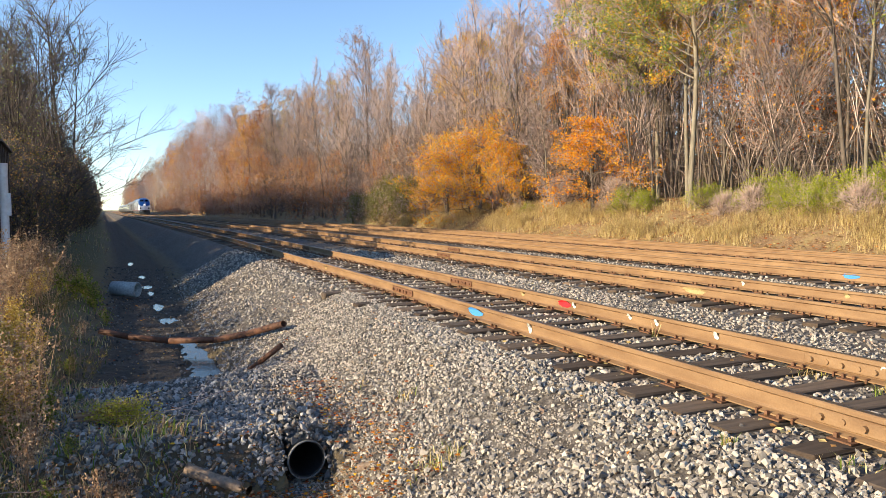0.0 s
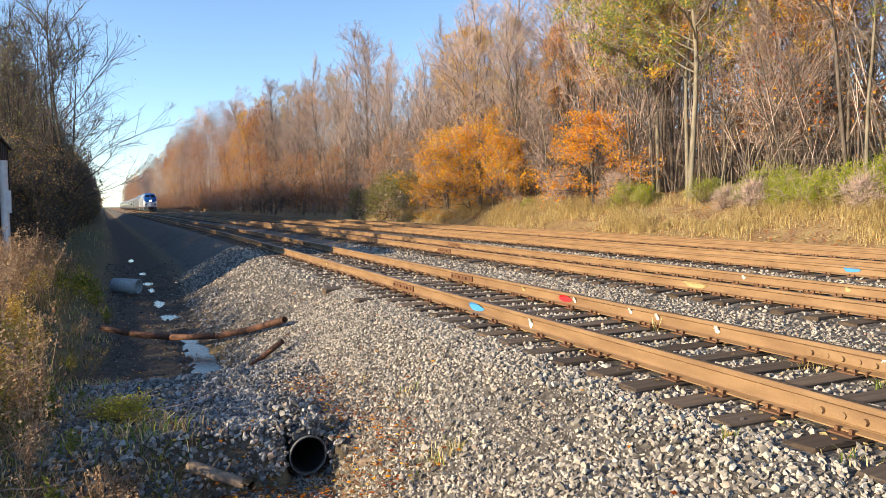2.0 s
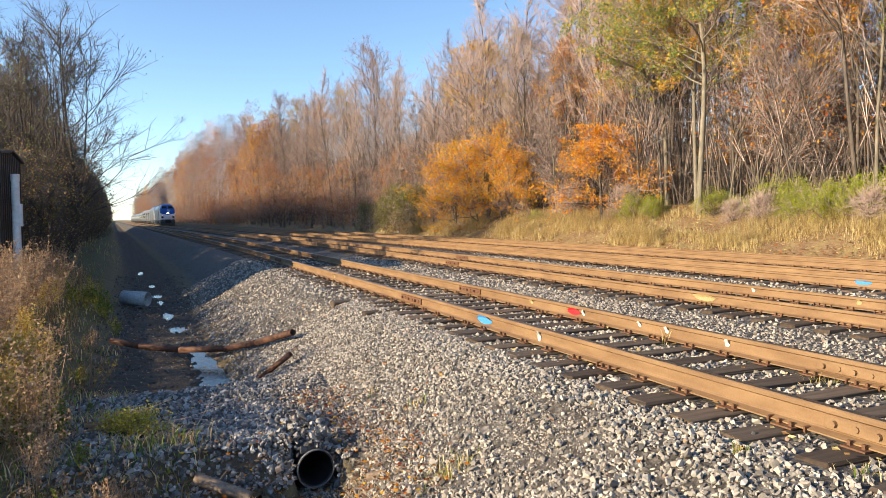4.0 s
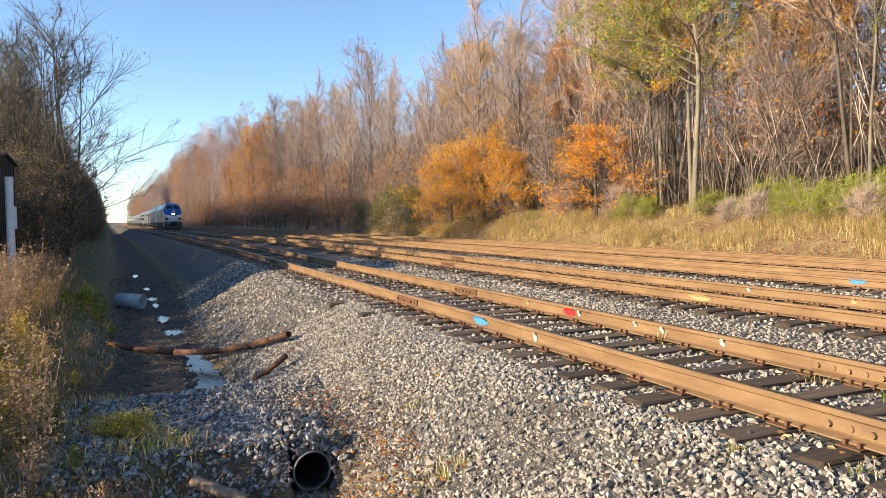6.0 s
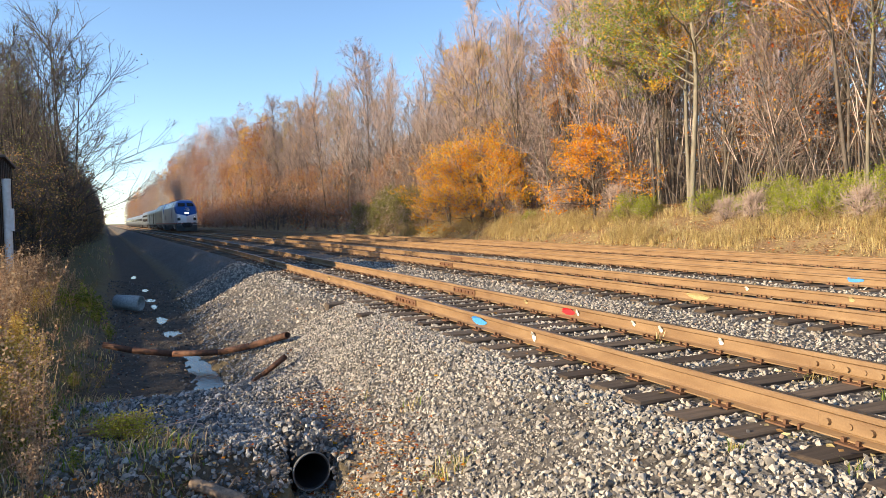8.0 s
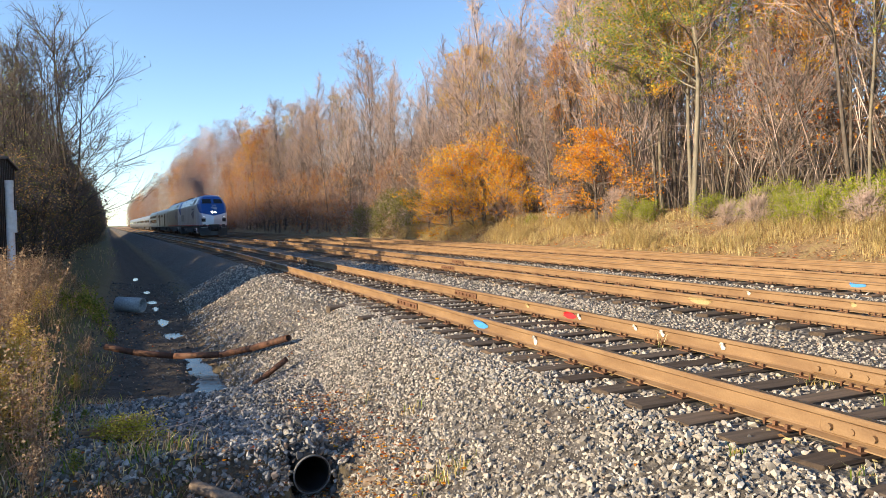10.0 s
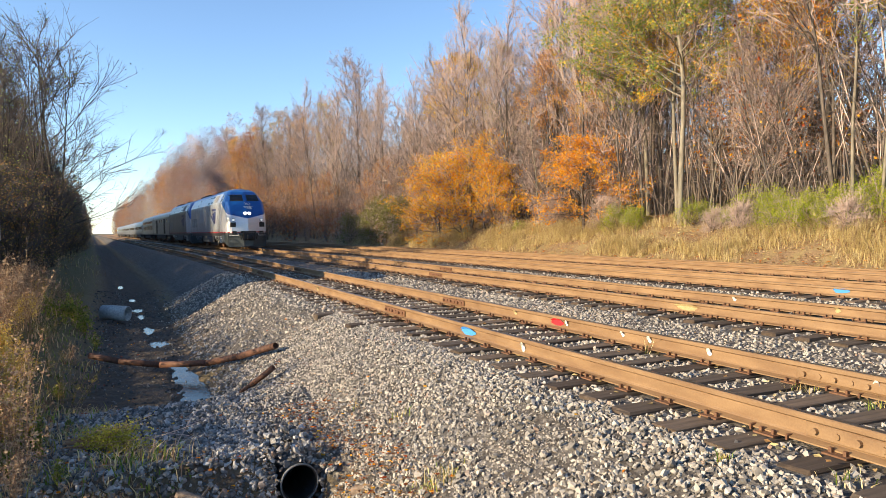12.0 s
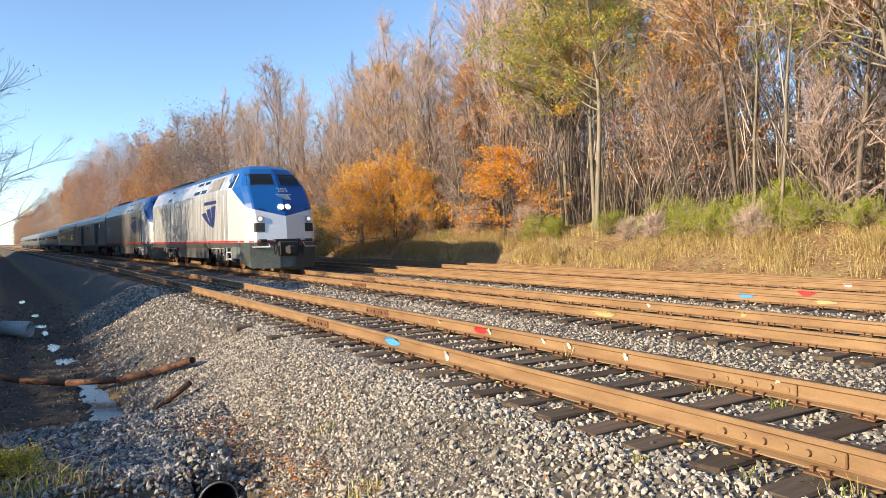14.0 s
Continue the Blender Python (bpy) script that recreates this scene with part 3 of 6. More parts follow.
# the trees and shrubs at the edge that stand out
plant("orange_small", 22.3, 30.4, 0.88, 40)
plant("golden_small", 21.7, 43.2, 1.1, 10)
plant("golden_small", 21.4, 46.8, 0.9, 100)
plant("golden_small", 21.9, 40.2, 0.85, 150)
plant("rusty", 21.4, 76, 0.8)
plant("rusty", 21.2, 84, 0.85, 80)
plant("rusty", 20.8, 92, 0.8, 200)
plant("sapling", 24.2, 23.6, 0.85, 0)
plant("olive", 23.0, 24.1, 0.95, 30)
plant("olive", 23.3, 24.6, 0.8, 200)
plant("olive", 24.6, 28.0, 0.85, 100)
plant("pale_pole", 22.6, 15.6, 1.0, 90)
plant("pale_pole", 22.9, 14.9, 1.0, 300)
plant("bare_b", 24.0, 20.2, 0.55, 60)
for kind, x, y, size in (("amber", 25.0, 21.9, 0.72), ("amber", 26.0, 20.6, 0.7), ("orange_tall", 25.2, 18.2, 0.82), ("orange_tall", 25.8, 15.6, 0.9), ("orange_tall", 26.2, 14.4, 0.95), ("amber", 26.2, 11.0, 0.9),
                         ("rusty", 26.4, 22.2, 1.2), ("rusty", 27.0, 20.4, 1.25), ("orange_tall", 24.6, 37.5, 0.75), ("amber", 25.4, 48.0, 0.95), ("orange_tall", 24.6, 33.0, 0.62), ("amber", 24.8, 27.6, 0.8),
                         ("orange_tall", 26.0, 26.0, 0.8)):
    plant(kind, x, y, size)
plant("olive", 24.6, 11.6, 0.85, 10)
plant("yellowish", 24.6, 9.5, 0.8, 10)
plant("orangish", 25.2, 77.0, 0.98, 60)
for kind, y, size in (("column", 121, 1.15), ("rusty", 101, 1.0), ("rusty", 109, 1.2), ("rusty", 133, 1.3), ("rusty", 142, 1.5), ("rusty", 155, 1.6)):
    plant(kind, 22.0 + bend(y), y, size)
for x, y, s in ((22.5, 27.9, 0.85), (22.6, 26.7, 0.7), (22.9, 22.9, 0.75), (23.0, 21.4, 0.6), (22.9, 18.9, 0.75), (22.8, 17.4, 0.85), (23.0, 16.0, 0.9), (23.0, 14.2, 0.8),
                (23.2, 12.0, 0.7), (23.0, 10.4, 0.7), (22.3, 37.0, 0.45), (23.4, 19.8, 0.9), (23.6, 14.9, 1.0)):
    plant("green_bush", x, y, s * 0.74, name="shrub")["category"] = "shrub"
for x, y, s in ((22.6, 20.4, 0.55), (22.5, 21.7, 0.45), (22.4, 15.6, 0.6), (22.7, 29.2, 0.8), (22.8, 34, 0.9), (22.6, 40, 1.0), (22.4, 52, 1.2), (22.2, 60, 1.2)):
    plant("grey_bush", x, y, s, name="shrub")["category"] = "shrub"


for x, y, size in ((20.9, 54.2, 1.0), (20.6, 56.4, 1.15), (20.3, 59.0, 0.9), (20.0, 64.0, 0.8)):
    plant("cedar", x, y, size, name="shrub")["category"] = "shrub"


def undergrowth():
    """Countless saplings, dead stems and low twigs under the trees."""
    g, rng = Growth(71), random.Random(72)
    for n in range(1900):
        y = rng.uniform(2, 120) if n % 3 else rng.uniform(2, 60)
        x = 23.6 + 13 * rng.random() ** 1.5 + bend(y)
        h = rng.uniform(1.5, 9) if n % 4 else rng.uniform(8, 13)
        z = lie(x, y)
        pts = g.tube((x, y, z - 0.1), (rng.gauss(0, 0.3 if n % 4 else 0.07), rng.gauss(0, 0.3 if n % 4 else 0.07), 1), h, 0.01 + 0.0035 * h, 0.006, 6, 4, 0.1)
        for k in range(int(4 + h * 1.6)):
            p, w, r = g.along(pts, rng.uniform(0.2, 1))
            g.tube(p, (rng.gauss(0, 1), rng.gauss(0, 1), rng.gauss(0.5, 0.5)), rng.uniform(0.4, 1.9), 0.010, 0.005, 1, 3, 0.1)
    ob = piece("undergrowth", mesh_of("undergrowth", g.v, g.f, [M_BARK, M_TWIG], [0 if i % 3 else 1 for i in range(len(g.f))]))
    tagged(ob, "dense bare saplings and brush under the trees", "undergrowth", kind="stuff")


undergrowth()


def clump_wood(name, label, rows, seed, clumps=170, fine=1.0, twig=None, others=(1, 5, 5), near=0):
    """Woods too far off to count: thin trunks and many clumped leaves in one sheet of trees."""
    rng = random.Random(seed)
    verts, faces, index = [], [], []
    mats = [M_BARK, M_LEAF["tan"], M_LEAF["orange"], M_LEAF["red"], M_LEAF["yellow"], twig or M_TWIG, M_LEAF["rust"]]
    for x, y, h, w, shade in rows:
        z0 = lie(x, min(y, 900)) - 0.2
        k = len(verts)
        for z, r in ((0, 0.13), (h * 0.45, 0.03)):
            verts += [(x + r * math.cos(a), y + r * math.sin(a), z0 + z) for a in (0, 2.1, 4.2)]
        for i in range(3):
            faces.append((k + i, k + (i + 1) % 3, k + 3 + (i + 1) % 3, k + 3 + i))
            index.append(0)
        for n in range(clumps * (2 if near > y else 1)):
            u = rng.random() ** 0.85
            ring = w * (0.3 + 0.85 * math.sin(min(1, (u * 0.75 + 0.25)) * math.pi)) * math.sqrt(rng.random())
            a = rng.uniform(0, 6.28)
            p = Vector((x + ring * math.cos(a), y + ring * math.sin(a), z0 + h * (0.01 + 0.99 * u) + rng.gauss(0, 0.4)))
            d = Vector((rng.gauss(0, 1), rng.gauss(0, 1), rng.gauss(0.6, 1))).normalized()
            e = d.orthogonal().normalized()
            s = rng.uniform(0.4, 1.0) * w / 3.5 * fine * (0.7 if near > y else 1)
            k = len(verts)
            verts += [tuple(p - e * s * 0.5), tuple(p + e * s * 0.5), tuple(p + d * s), tuple(p + d * s * 0.4 + d.cross(e) * s * 0.5)]
            faces += [(k, k + 1, k + 2), (k, k + 2, k + 3)]
            index += [shade if rng.random() < 0.7 else rng.choice(others)] * 2
    ob = piece(name, mesh_of(name, verts, faces, mats, index))
    return tagged(ob, label, "woods", kind="stuff")


def far_rows():
    rng, rows = random.Random(5), []
    y = 118.0
    while y < 900:
        for depth in (22.0, 26.0, 31.0)[: 3 if y < 200 else 2]:
            x = depth + rng.uniform(-1.5, 1.5) + bend(y)
            h = (rng.uniform(16, 22) if y > 150 else rng.uniform(13, 18)) + (4 if rng.random() < 0.15 else 0) + (4 if y > 180 else 0)
            rows.append((x, y + rng.uniform(-2, 2), h, rng.uniform(2.6, 4.2), rng.choice((5, 5, 5, 6, 6, 6, 1, 5, 3, 3, 2))))
        y += 3.5 if y < 300 else 8
    return rows


clump_wood("far_woods", "distant autumn woods in rust, orange and tan", far_rows(), 6, 680, 0.36, None, (6, 5, 5), 230)


rngb = random.Random(41)
clump_wood("deep_woods", "deep brown woods behind the first trees", [(rngb.uniform(44, 56) + bend(yy), yy + rngb.uniform(-2, 2), rngb.uniform(6.5, 9.5) if yy < 60 else rngb.uniform(11, 15), rngb.uniform(3, 4.5), rngb.choice((5, 5, 6)))
            for yy in np.arange(-16, 250, 1.3)], 42, 420, 0.42, None, (6, 5, 1))
clump_wood("inner_brush", "grey-brown brush and fallen branches deep under the trees", [(rngb.uniform(31, 43) + bend(yy), yy, rngb.uniform(2.6, 5.0), rngb.uniform(1.6, 2.6), rngb.choice((5, 5, 6, 0)))
            for yy in np.arange(-6, 110, 0.42)], 47, 230, 0.6, None, (0, 5, 6))
clump_wood("edge_brush", "russet and tan brush along the far edge of the line", [(rngb.uniform(20.6, 23.4) + bend(yy), yy, rngb.uniform(1.4, 3.4) * (1 if yy < 85 else 1.9), rngb.uniform(0.9, 1.6) * (1 if yy < 85 else 1.5), rngb.choice((0, 5, 5, 6, 3)))
            for yy in np.arange(50, 330, 0.9)], 45, 260, 0.4, None, (0, 5, 1))


# ---- the wooded bank across the ditch ----
LEFT = {
    "tall": (grow(31, 13.4, 0.12, 0.12, 60, 0.03, 6.0, 9, 5, 2000, 0.08, 5, 50, 0.0, 0.95), [M_LEAF["dull"], M_LEAF["olive"]], "multi-stemmed tall dark tree with sparse leaves"),
    "mid": (grow(32, 11, 0.12, 0.08, 48, 0.04, 4.8, 8, 5, 1100, 0.09, 3, 46, 0.0, 1.1), [M_LEAF["dull"], M_LEAF["tan"]], "dark bare tree on the ditch bank"),
    "bush": (grow(33, 4.6, 0.05, 0.03, 36, 0.05, 2.2, 5, 4, 1800, 0.085, 4, 55), [M_LEAF["dull"], M_LEAF["tan"]], "dense twiggy shrub with brown leaves"),
}
# an unseen shrub, added only to cast shade
LEFT["hedge"] = (grow(34, 1.9, 0.02, 0.03, 30, 0.03, 1.1, 5, 1, 1200, 0.13, 5, 55), [M_LEAF["dull"], M_LEAF["tan"]], "dense brown hedge shrub out of view, added to shade the causeway")
LEFT_FIRST = {}


def plant_left(kind, x, y, scale=1.0, turn=0.0):
    grown, leaves, label = LEFT[kind]
    m = pose(x, y, lie(x, y) - 0.1, 0, 0, turn)
    if kind not in LEFT_FIRST:
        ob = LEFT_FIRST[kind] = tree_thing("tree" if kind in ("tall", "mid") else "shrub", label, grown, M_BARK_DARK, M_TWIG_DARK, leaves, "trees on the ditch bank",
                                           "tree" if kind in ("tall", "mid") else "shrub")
        ob.matrix_basis = m
    else:
        ob = copy_thing(LEFT_FIRST[kind], m)
    ob.scale = (scale,) * 3
    return ob


rngl = random.Random(9)
plant_left("tall", -3.6, 44, 1.04, 20)
plant_left("tall", -5.9, 41, 0.9, 140)
plant_left("tall", -6.4, 52, 1.0, 320)
for k in range(24):
    y = 31 + k * 5.4 + rngl.uniform(-1.5, 1.5)
    if y > 49:
        plant_left(rngl.choice(("mid", "mid", "tall")), -5.4 + rngl.uniform(-1.5, 0.8) + bend(y), y, rngl.uniform(0.75, 1.0), rngl.uniform(0, 360))
    plant_left("bush", -3.4 + rngl.uniform(-0.8, 0.6) + bend(y), y + 2, rngl.uniform(0.8, 1.1), rngl.uniform(0, 360))
    if y < 49:
        plant_left("bush", -6.0 + rngl.uniform(-0.8, 0.6) + bend(y), y, rngl.uniform(0.9, 1.15), rngl.uniform(0, 360))
for y in (25.5, 27, 29, 31, 33.5):
    plant_left("bush", -4.0 + rngl.uniform(-0.9, 0.7), y, rngl.uniform(0.65, 0.95), rngl.uniform(0, 360))
# hedge row outside the view, placed to keep sun off the causeway
for k in range(6, 10):
    plant_left("hedge", -3.7 + rngl.uniform(-0.4, 0.3), 0.4 + k * 1.1, rngl.uniform(0.5, 0.6), rngl.uniform(0, 360))
rngd = random.Random(43)
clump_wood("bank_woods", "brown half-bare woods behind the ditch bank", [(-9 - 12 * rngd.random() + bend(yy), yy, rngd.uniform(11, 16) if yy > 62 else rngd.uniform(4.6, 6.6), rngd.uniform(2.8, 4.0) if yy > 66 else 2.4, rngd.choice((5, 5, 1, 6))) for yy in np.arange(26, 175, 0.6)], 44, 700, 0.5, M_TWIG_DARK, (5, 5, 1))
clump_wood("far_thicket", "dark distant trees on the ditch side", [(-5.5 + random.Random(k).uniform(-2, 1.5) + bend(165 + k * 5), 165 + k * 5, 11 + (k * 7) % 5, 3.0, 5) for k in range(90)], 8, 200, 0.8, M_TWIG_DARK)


# ---- the train ----
M_WHITE = plain("loco_white_paint", (0.7, 0.73, 0.77), 0.35, 0.0, 5, 0.08)
M_SILVER = plain("coach_steel", (0.34, 0.35, 0.37), 0.36, 0.7, 6, 0.15)
M_DARK = plain("underframe_black", (0.035, 0.033, 0.032), 0.75, 0.0, 12, 0.3)
M_PILOT = plain("pilot_dark_grey", (0.13, 0.16, 0.175), 0.45, 0.0, 8, 0.2)
M_GREY = plain("pilot_grey", (0.3, 0.32, 0.35), 0.5, 0.0, 8, 0.15)
M_TANK = plain("tank_grey", (0.075, 0.078, 0.08), 0.6, 0.0, 8, 0.3)
M_RED = plain("stripe_red", (0.5, 0.02, 0.03), 0.4, 0.0, 8, 0.1)
M_NAVY = plain("logo_navy", (0.015, 0.03, 0.13), 0.4, 0.0, 8, 0.1)
M_PANE = plain("dark_glass", (0.012, 0.014, 0.017), 0.06, 0.0, 3, 0.1)


def glow(name, col, power):
    n = Nodes(name, 0.3)
    n.color(col)
    n.bsdf.inputs["Emission Color"].default_value = (*col, 1)
    n.bsdf.inputs["Emission Strength"].default_value = power
    return n.mat


M_LAMP = glow("headlight_glow", (1.0, 0.95, 0.86), 3.5)
M_DITCH = glow("ditch_light_glow", (0.9, 0.88, 0.82), 0.35)


def livery(name, paint, worn):
    """Silver sides, white nose, blue cab and roof, streaked with grime and painted tree shade."""
    n = Nodes(name, 0.32)
    c = n.node("ShaderNodeTexCoord")
    s = n.node("ShaderNodeSeparateXYZ")
    n.link(c.outputs["Object"], s.inputs[0])
    y, z = s.outputs[1], s.outputs[2]
    run = n.math("MULTIPLY", n.math("MAXIMUM", n.math("SUBTRACT", y, 0.7), 0.0), 0.48)
    edge = n.math("ADD", n.math("ADD", 2.26, n.math("MULTIPLY", n.math("ABSOLUTE", s.outputs[0]), 0.24)), run)
    blue_front = n.math("MULTIPLY", n.math("GREATER_THAN", z, edge), n.math("LESS_THAN", y, 3.55))
    blue_roof = n.math("GREATER_THAN", z, 4.3)
    blue = n.math("MAXIMUM", blue_front, blue_roof)
    # grime streaks, deepened in colour to stand for dappled tree shadows
    streak = n.ramp(n.noise(3.5, 6, (1, 1.2, 0.12)), [(0.33, worn), (0.6, (1, 1, 1))])
    grime = n.mix(1.0, paint, streak, "MULTIPLY")
    white = n.mix(n.math("LESS_THAN", y, 3.2), grime, (0.7, 0.73, 0.78))
    white = n.mix(n.math("LESS_THAN", z, 1.19), white, (0.13, 0.135, 0.14))
    col = n.mix(blue, white, (0.008, 0.09, 0.35))
    n.color(n.mix(0.5, col, n.ramp(n.noise(9, 5), [(0.3, (0.82, 0.8, 0.78)), (0.7, (1, 1, 1))]), "MULTIPLY"))
    n.link(n.math("MULTIPLY", n.math("SUBTRACT", 1.0, blue), 0.35), n.bsdf.inputs["Metallic"])
    return n.mat


M_LIVERY = livery("loco_livery", (0.56, 0.6, 0.66), (0.42, 0.41, 0.39))
# darker copy for the second engine: grime, plus tree shade put into the paint
M_LIVERY_GRIMY_SHADED = livery("loco_livery_grimy_shaded", (0.24, 0.25, 0.26), (0.3, 0.28, 0.25))
HALF = [(0.95, 1.44), (1.2, 1.52), (1.32, 1.52), (1.9, 1.52), (2.3, 1.52), (2.8, 1.52), (3.3, 1.52), (3.55, 1.5), (3.95, 1.32), (4.35, 1.08), (4.52, 0.85), (4.6, 0.5)]
FRONT = [(0.95, 0.05), (1.2, 0.0), (1.32, 0.0), (1.9, 0.03), (2.3, 0.1), (2.8, 0.36), (3.3, 0.74), (3.55, 0.94), (3.95, 1.3), (4.35, 1.8), (4.52, 2.3), (4.6, 3.0)]


def half_at(z):
    return float(np.interp(z, [a for a, _ in HALF], [b for _, b in HALF]))


def front_at(z):
    return float(np.interp(z, [a for a, _ in FRONT], [b for _, b in FRONT]))


def nose_point(u, z, out=0.0):
    """A point of the nose: u from -1 (one side) over 0 (the crease) to 1."""
    w, f = half_at(z), front_at(z)
    a = abs(u)
    x = float(np.interp(a, (0, 0.62, 0.82, 1.0), (0, 0.8 * w, 0.955 * w, w)))
    y = float(np.interp(a, (0, 0.62, 0.82, 1.0), (0, 0.24, 0.62, 1.6))) + f
    return Vector((math.copysign(x, u) if u else 0.0, y - out, z))


def loco_body(length, paint):
    us = [i / 20 for i in range(-20, 21)]
    zs = sorted({round(a, 3) for a, _ in HALF} | {1.5, 1.7, 2.1, 2.5, 2.65, 2.95, 3.1, 3.2, 3.4, 3.7, 3.8, 4.1, 4.22})
    verts, faces = [], []
    cols = [None] + us + [None]
    for z in zs:
        w = half_at(z)
        verts.append((-w, length, z))
        verts += [tuple(nose_point(u, z)) for u in us]
        verts.append((w, length, z))
    n = len(cols)
    for j in range(len(zs) - 1):
        for i in range(n - 1):
            faces.append((j * n + i, j * n + i + 1, (j + 1) * n + i + 1, (j + 1) * n + i))
    k = (len(zs) - 1) * n
    faces.append(tuple(range(k, k + n)))
    faces.append(tuple(range(n - 1, -1, -1)))
    faces.append(tuple([j * n for j in range(len(zs))] + [j * n + n - 1 for j in reversed(range(len(zs)))]))
    me = mesh_of("body", verts, faces, [paint])
    bm = bmesh.new()
    bm.from_mesh(me)
    bmesh.ops.recalc_face_normals(bm, faces=bm.faces)
    bm.to_mesh(me)
    bm.free()
    return me


def truck(parent, y0, axles, wheel_r=0.51):
    """A bogie: side frames, springs and wheelsets."""
    frame_ob = new("truck")
    frame_ob.parent = parent
    frame_ob.matrix_basis = pose(0, y0, 0)
    bm = bmesh.new()
    reach = (max(axles) - min(axles)) / 2 + 0.75
    for s in (-1, 1):
        x = s * 1.12
        box(bm, (x - 0.07, -reach, 0.62), (x + 0.07, reach, 0.86), 0.03)
        box(bm, (x - 0.1, -0.5, 0.35), (x + 0.1, 0.5, 0.66), 0.03)
        for a in axles:
            box(bm, (x - 0.1, a - 0.2, 0.34), (x + 0.12, a + 0.2, 0.7), 0.04)
            for d in (-0.32, 0.32):
                rod(bm, (x, a + d, 0.5), (x, a + d, 0.95), 0.09, sides=8)
        rod(bm, (x + s * 0.12, -0.3, 0.55), (x + s * 0.12, 0.5, 0.95), 0.05, sides=6)
    box(bm, (-1.1, -0.35, 0.6), (1.1, 0.35, 0.95), 0.03)
    part("truck_frame", bm, M_TANK, frame_ob)
    wheels = []
    for a in axles:
        bm = bmesh.new()
        for s in (-1, 1):
            rod(bm, (s * 0.69, 0, 0), (s * 0.82, 0, 0), wheel_r, sides=28)
            rod(bm, (s * 0.66, 0, 0), (s * 0.69, 0, 0), wheel_r + 0.028, sides=28)
            rod(bm, (s * 0.82, 0, 0), (s * 0.86, 0, 0), 0.2, 0.14, sides=12)
            for k in range(4):
                t = k * math.pi / 2
                rod(bm, (s * 0.82, 0.33 * math.cos(t), 0.33 * math.sin(t)), (s * 0.835, 0.33 * math.cos(t), 0.33 * math.sin(t)), 0.05, sides=6)
        rod(bm, (-0.7, 0, 0), (0.7, 0, 0), 0.09, sides=10)
        w = part("wheelset", bm, M_RUST_DARK, frame_ob, "worn steel wheels on an axle")
        w.matrix_basis = pose(0, a, wheel_r)
        wheels.append(w)
    return wheels


def letters(text, size, m, material, parent, name="lettering"):
    c = bpy.data.curves.new(name, "FONT")
    c.body, c.size, c.align_x, c.align_y, c.extrude = text, size, "CENTER", "CENTER", 0.004
    tmp = bpy.data.objects.new(name, c)
    me = bpy.data.meshes.new_from_object(tmp)
    bpy.data.objects.remove(tmp)
    me.materials.clear()
    me.materials.append(material)
    return piece(name, me, parent, m=m)


def nose_patch(name, corners, material, parent, depth=0.03, label="", rows=6):
    """A plate that follows the nose: corners (u, z) in turn, proud by depth."""
    a, b, c, d = corners
    verts, faces = [], []
    for layer in (depth, -0.02):
        for j in range(rows + 1):
            t = j / rows
            for i in range(rows + 1):
                s = i / rows
                u = (a[0] * (1 - s) + b[0] * s) * (1 - t) + (d[0] * (1 - s) + c[0] * s) * t
                z = (a[1] * (1 - s) + b[1] * s) * (1 - t) + (d[1] * (1 - s) + c[1] * s) * t
                verts.append(tuple(nose_point(u, z, layer)))
    n, h = rows + 1, (rows + 1) ** 2
    for j in range(rows):
        for i in range(rows):
            faces.append((j * n + i, j * n + i + 1, (j + 1) * n + i + 1, (j + 1) * n + i))
    rim = [i for i in range(n)] + [j * n + rows for j in range(1, n)] + [rows * n + i for i in range(rows - 1, -1, -1)] + [j * n for j in range(rows - 1, 0, -1)]
    for q, w in zip(rim, rim[1:] + rim[:1]):
        faces.append((w, q, q + h, w + h))
    return piece(name, mesh_of(name, verts, faces, [material]), parent, label)


def on_nose(u, z, out=0.0):
    """A frame that lies on the nose at (u, z): x along the nose, y up it, z out of it."""
    p = nose_point(u, z, out)
    e = (nose_point(u + 0.03, z) - nose_point(u - 0.03, z)).normalized()
    up = (nose_point(u, z + 0.05) - nose_point(u, z - 0.05)).normalized()
    n = e.cross(up).normalized()
    up = n.cross(e)
    return Matrix((e, up, n)).transposed().to_4x4() @ Matrix.Identity(4), p


def nose_matrix(u, z, out=0.02):
    m, p = on_nose(u, z)
    n = m.col[2].to_3d()
    return Matrix.Translation(p + n * out) @ m


LOCO = 21.0


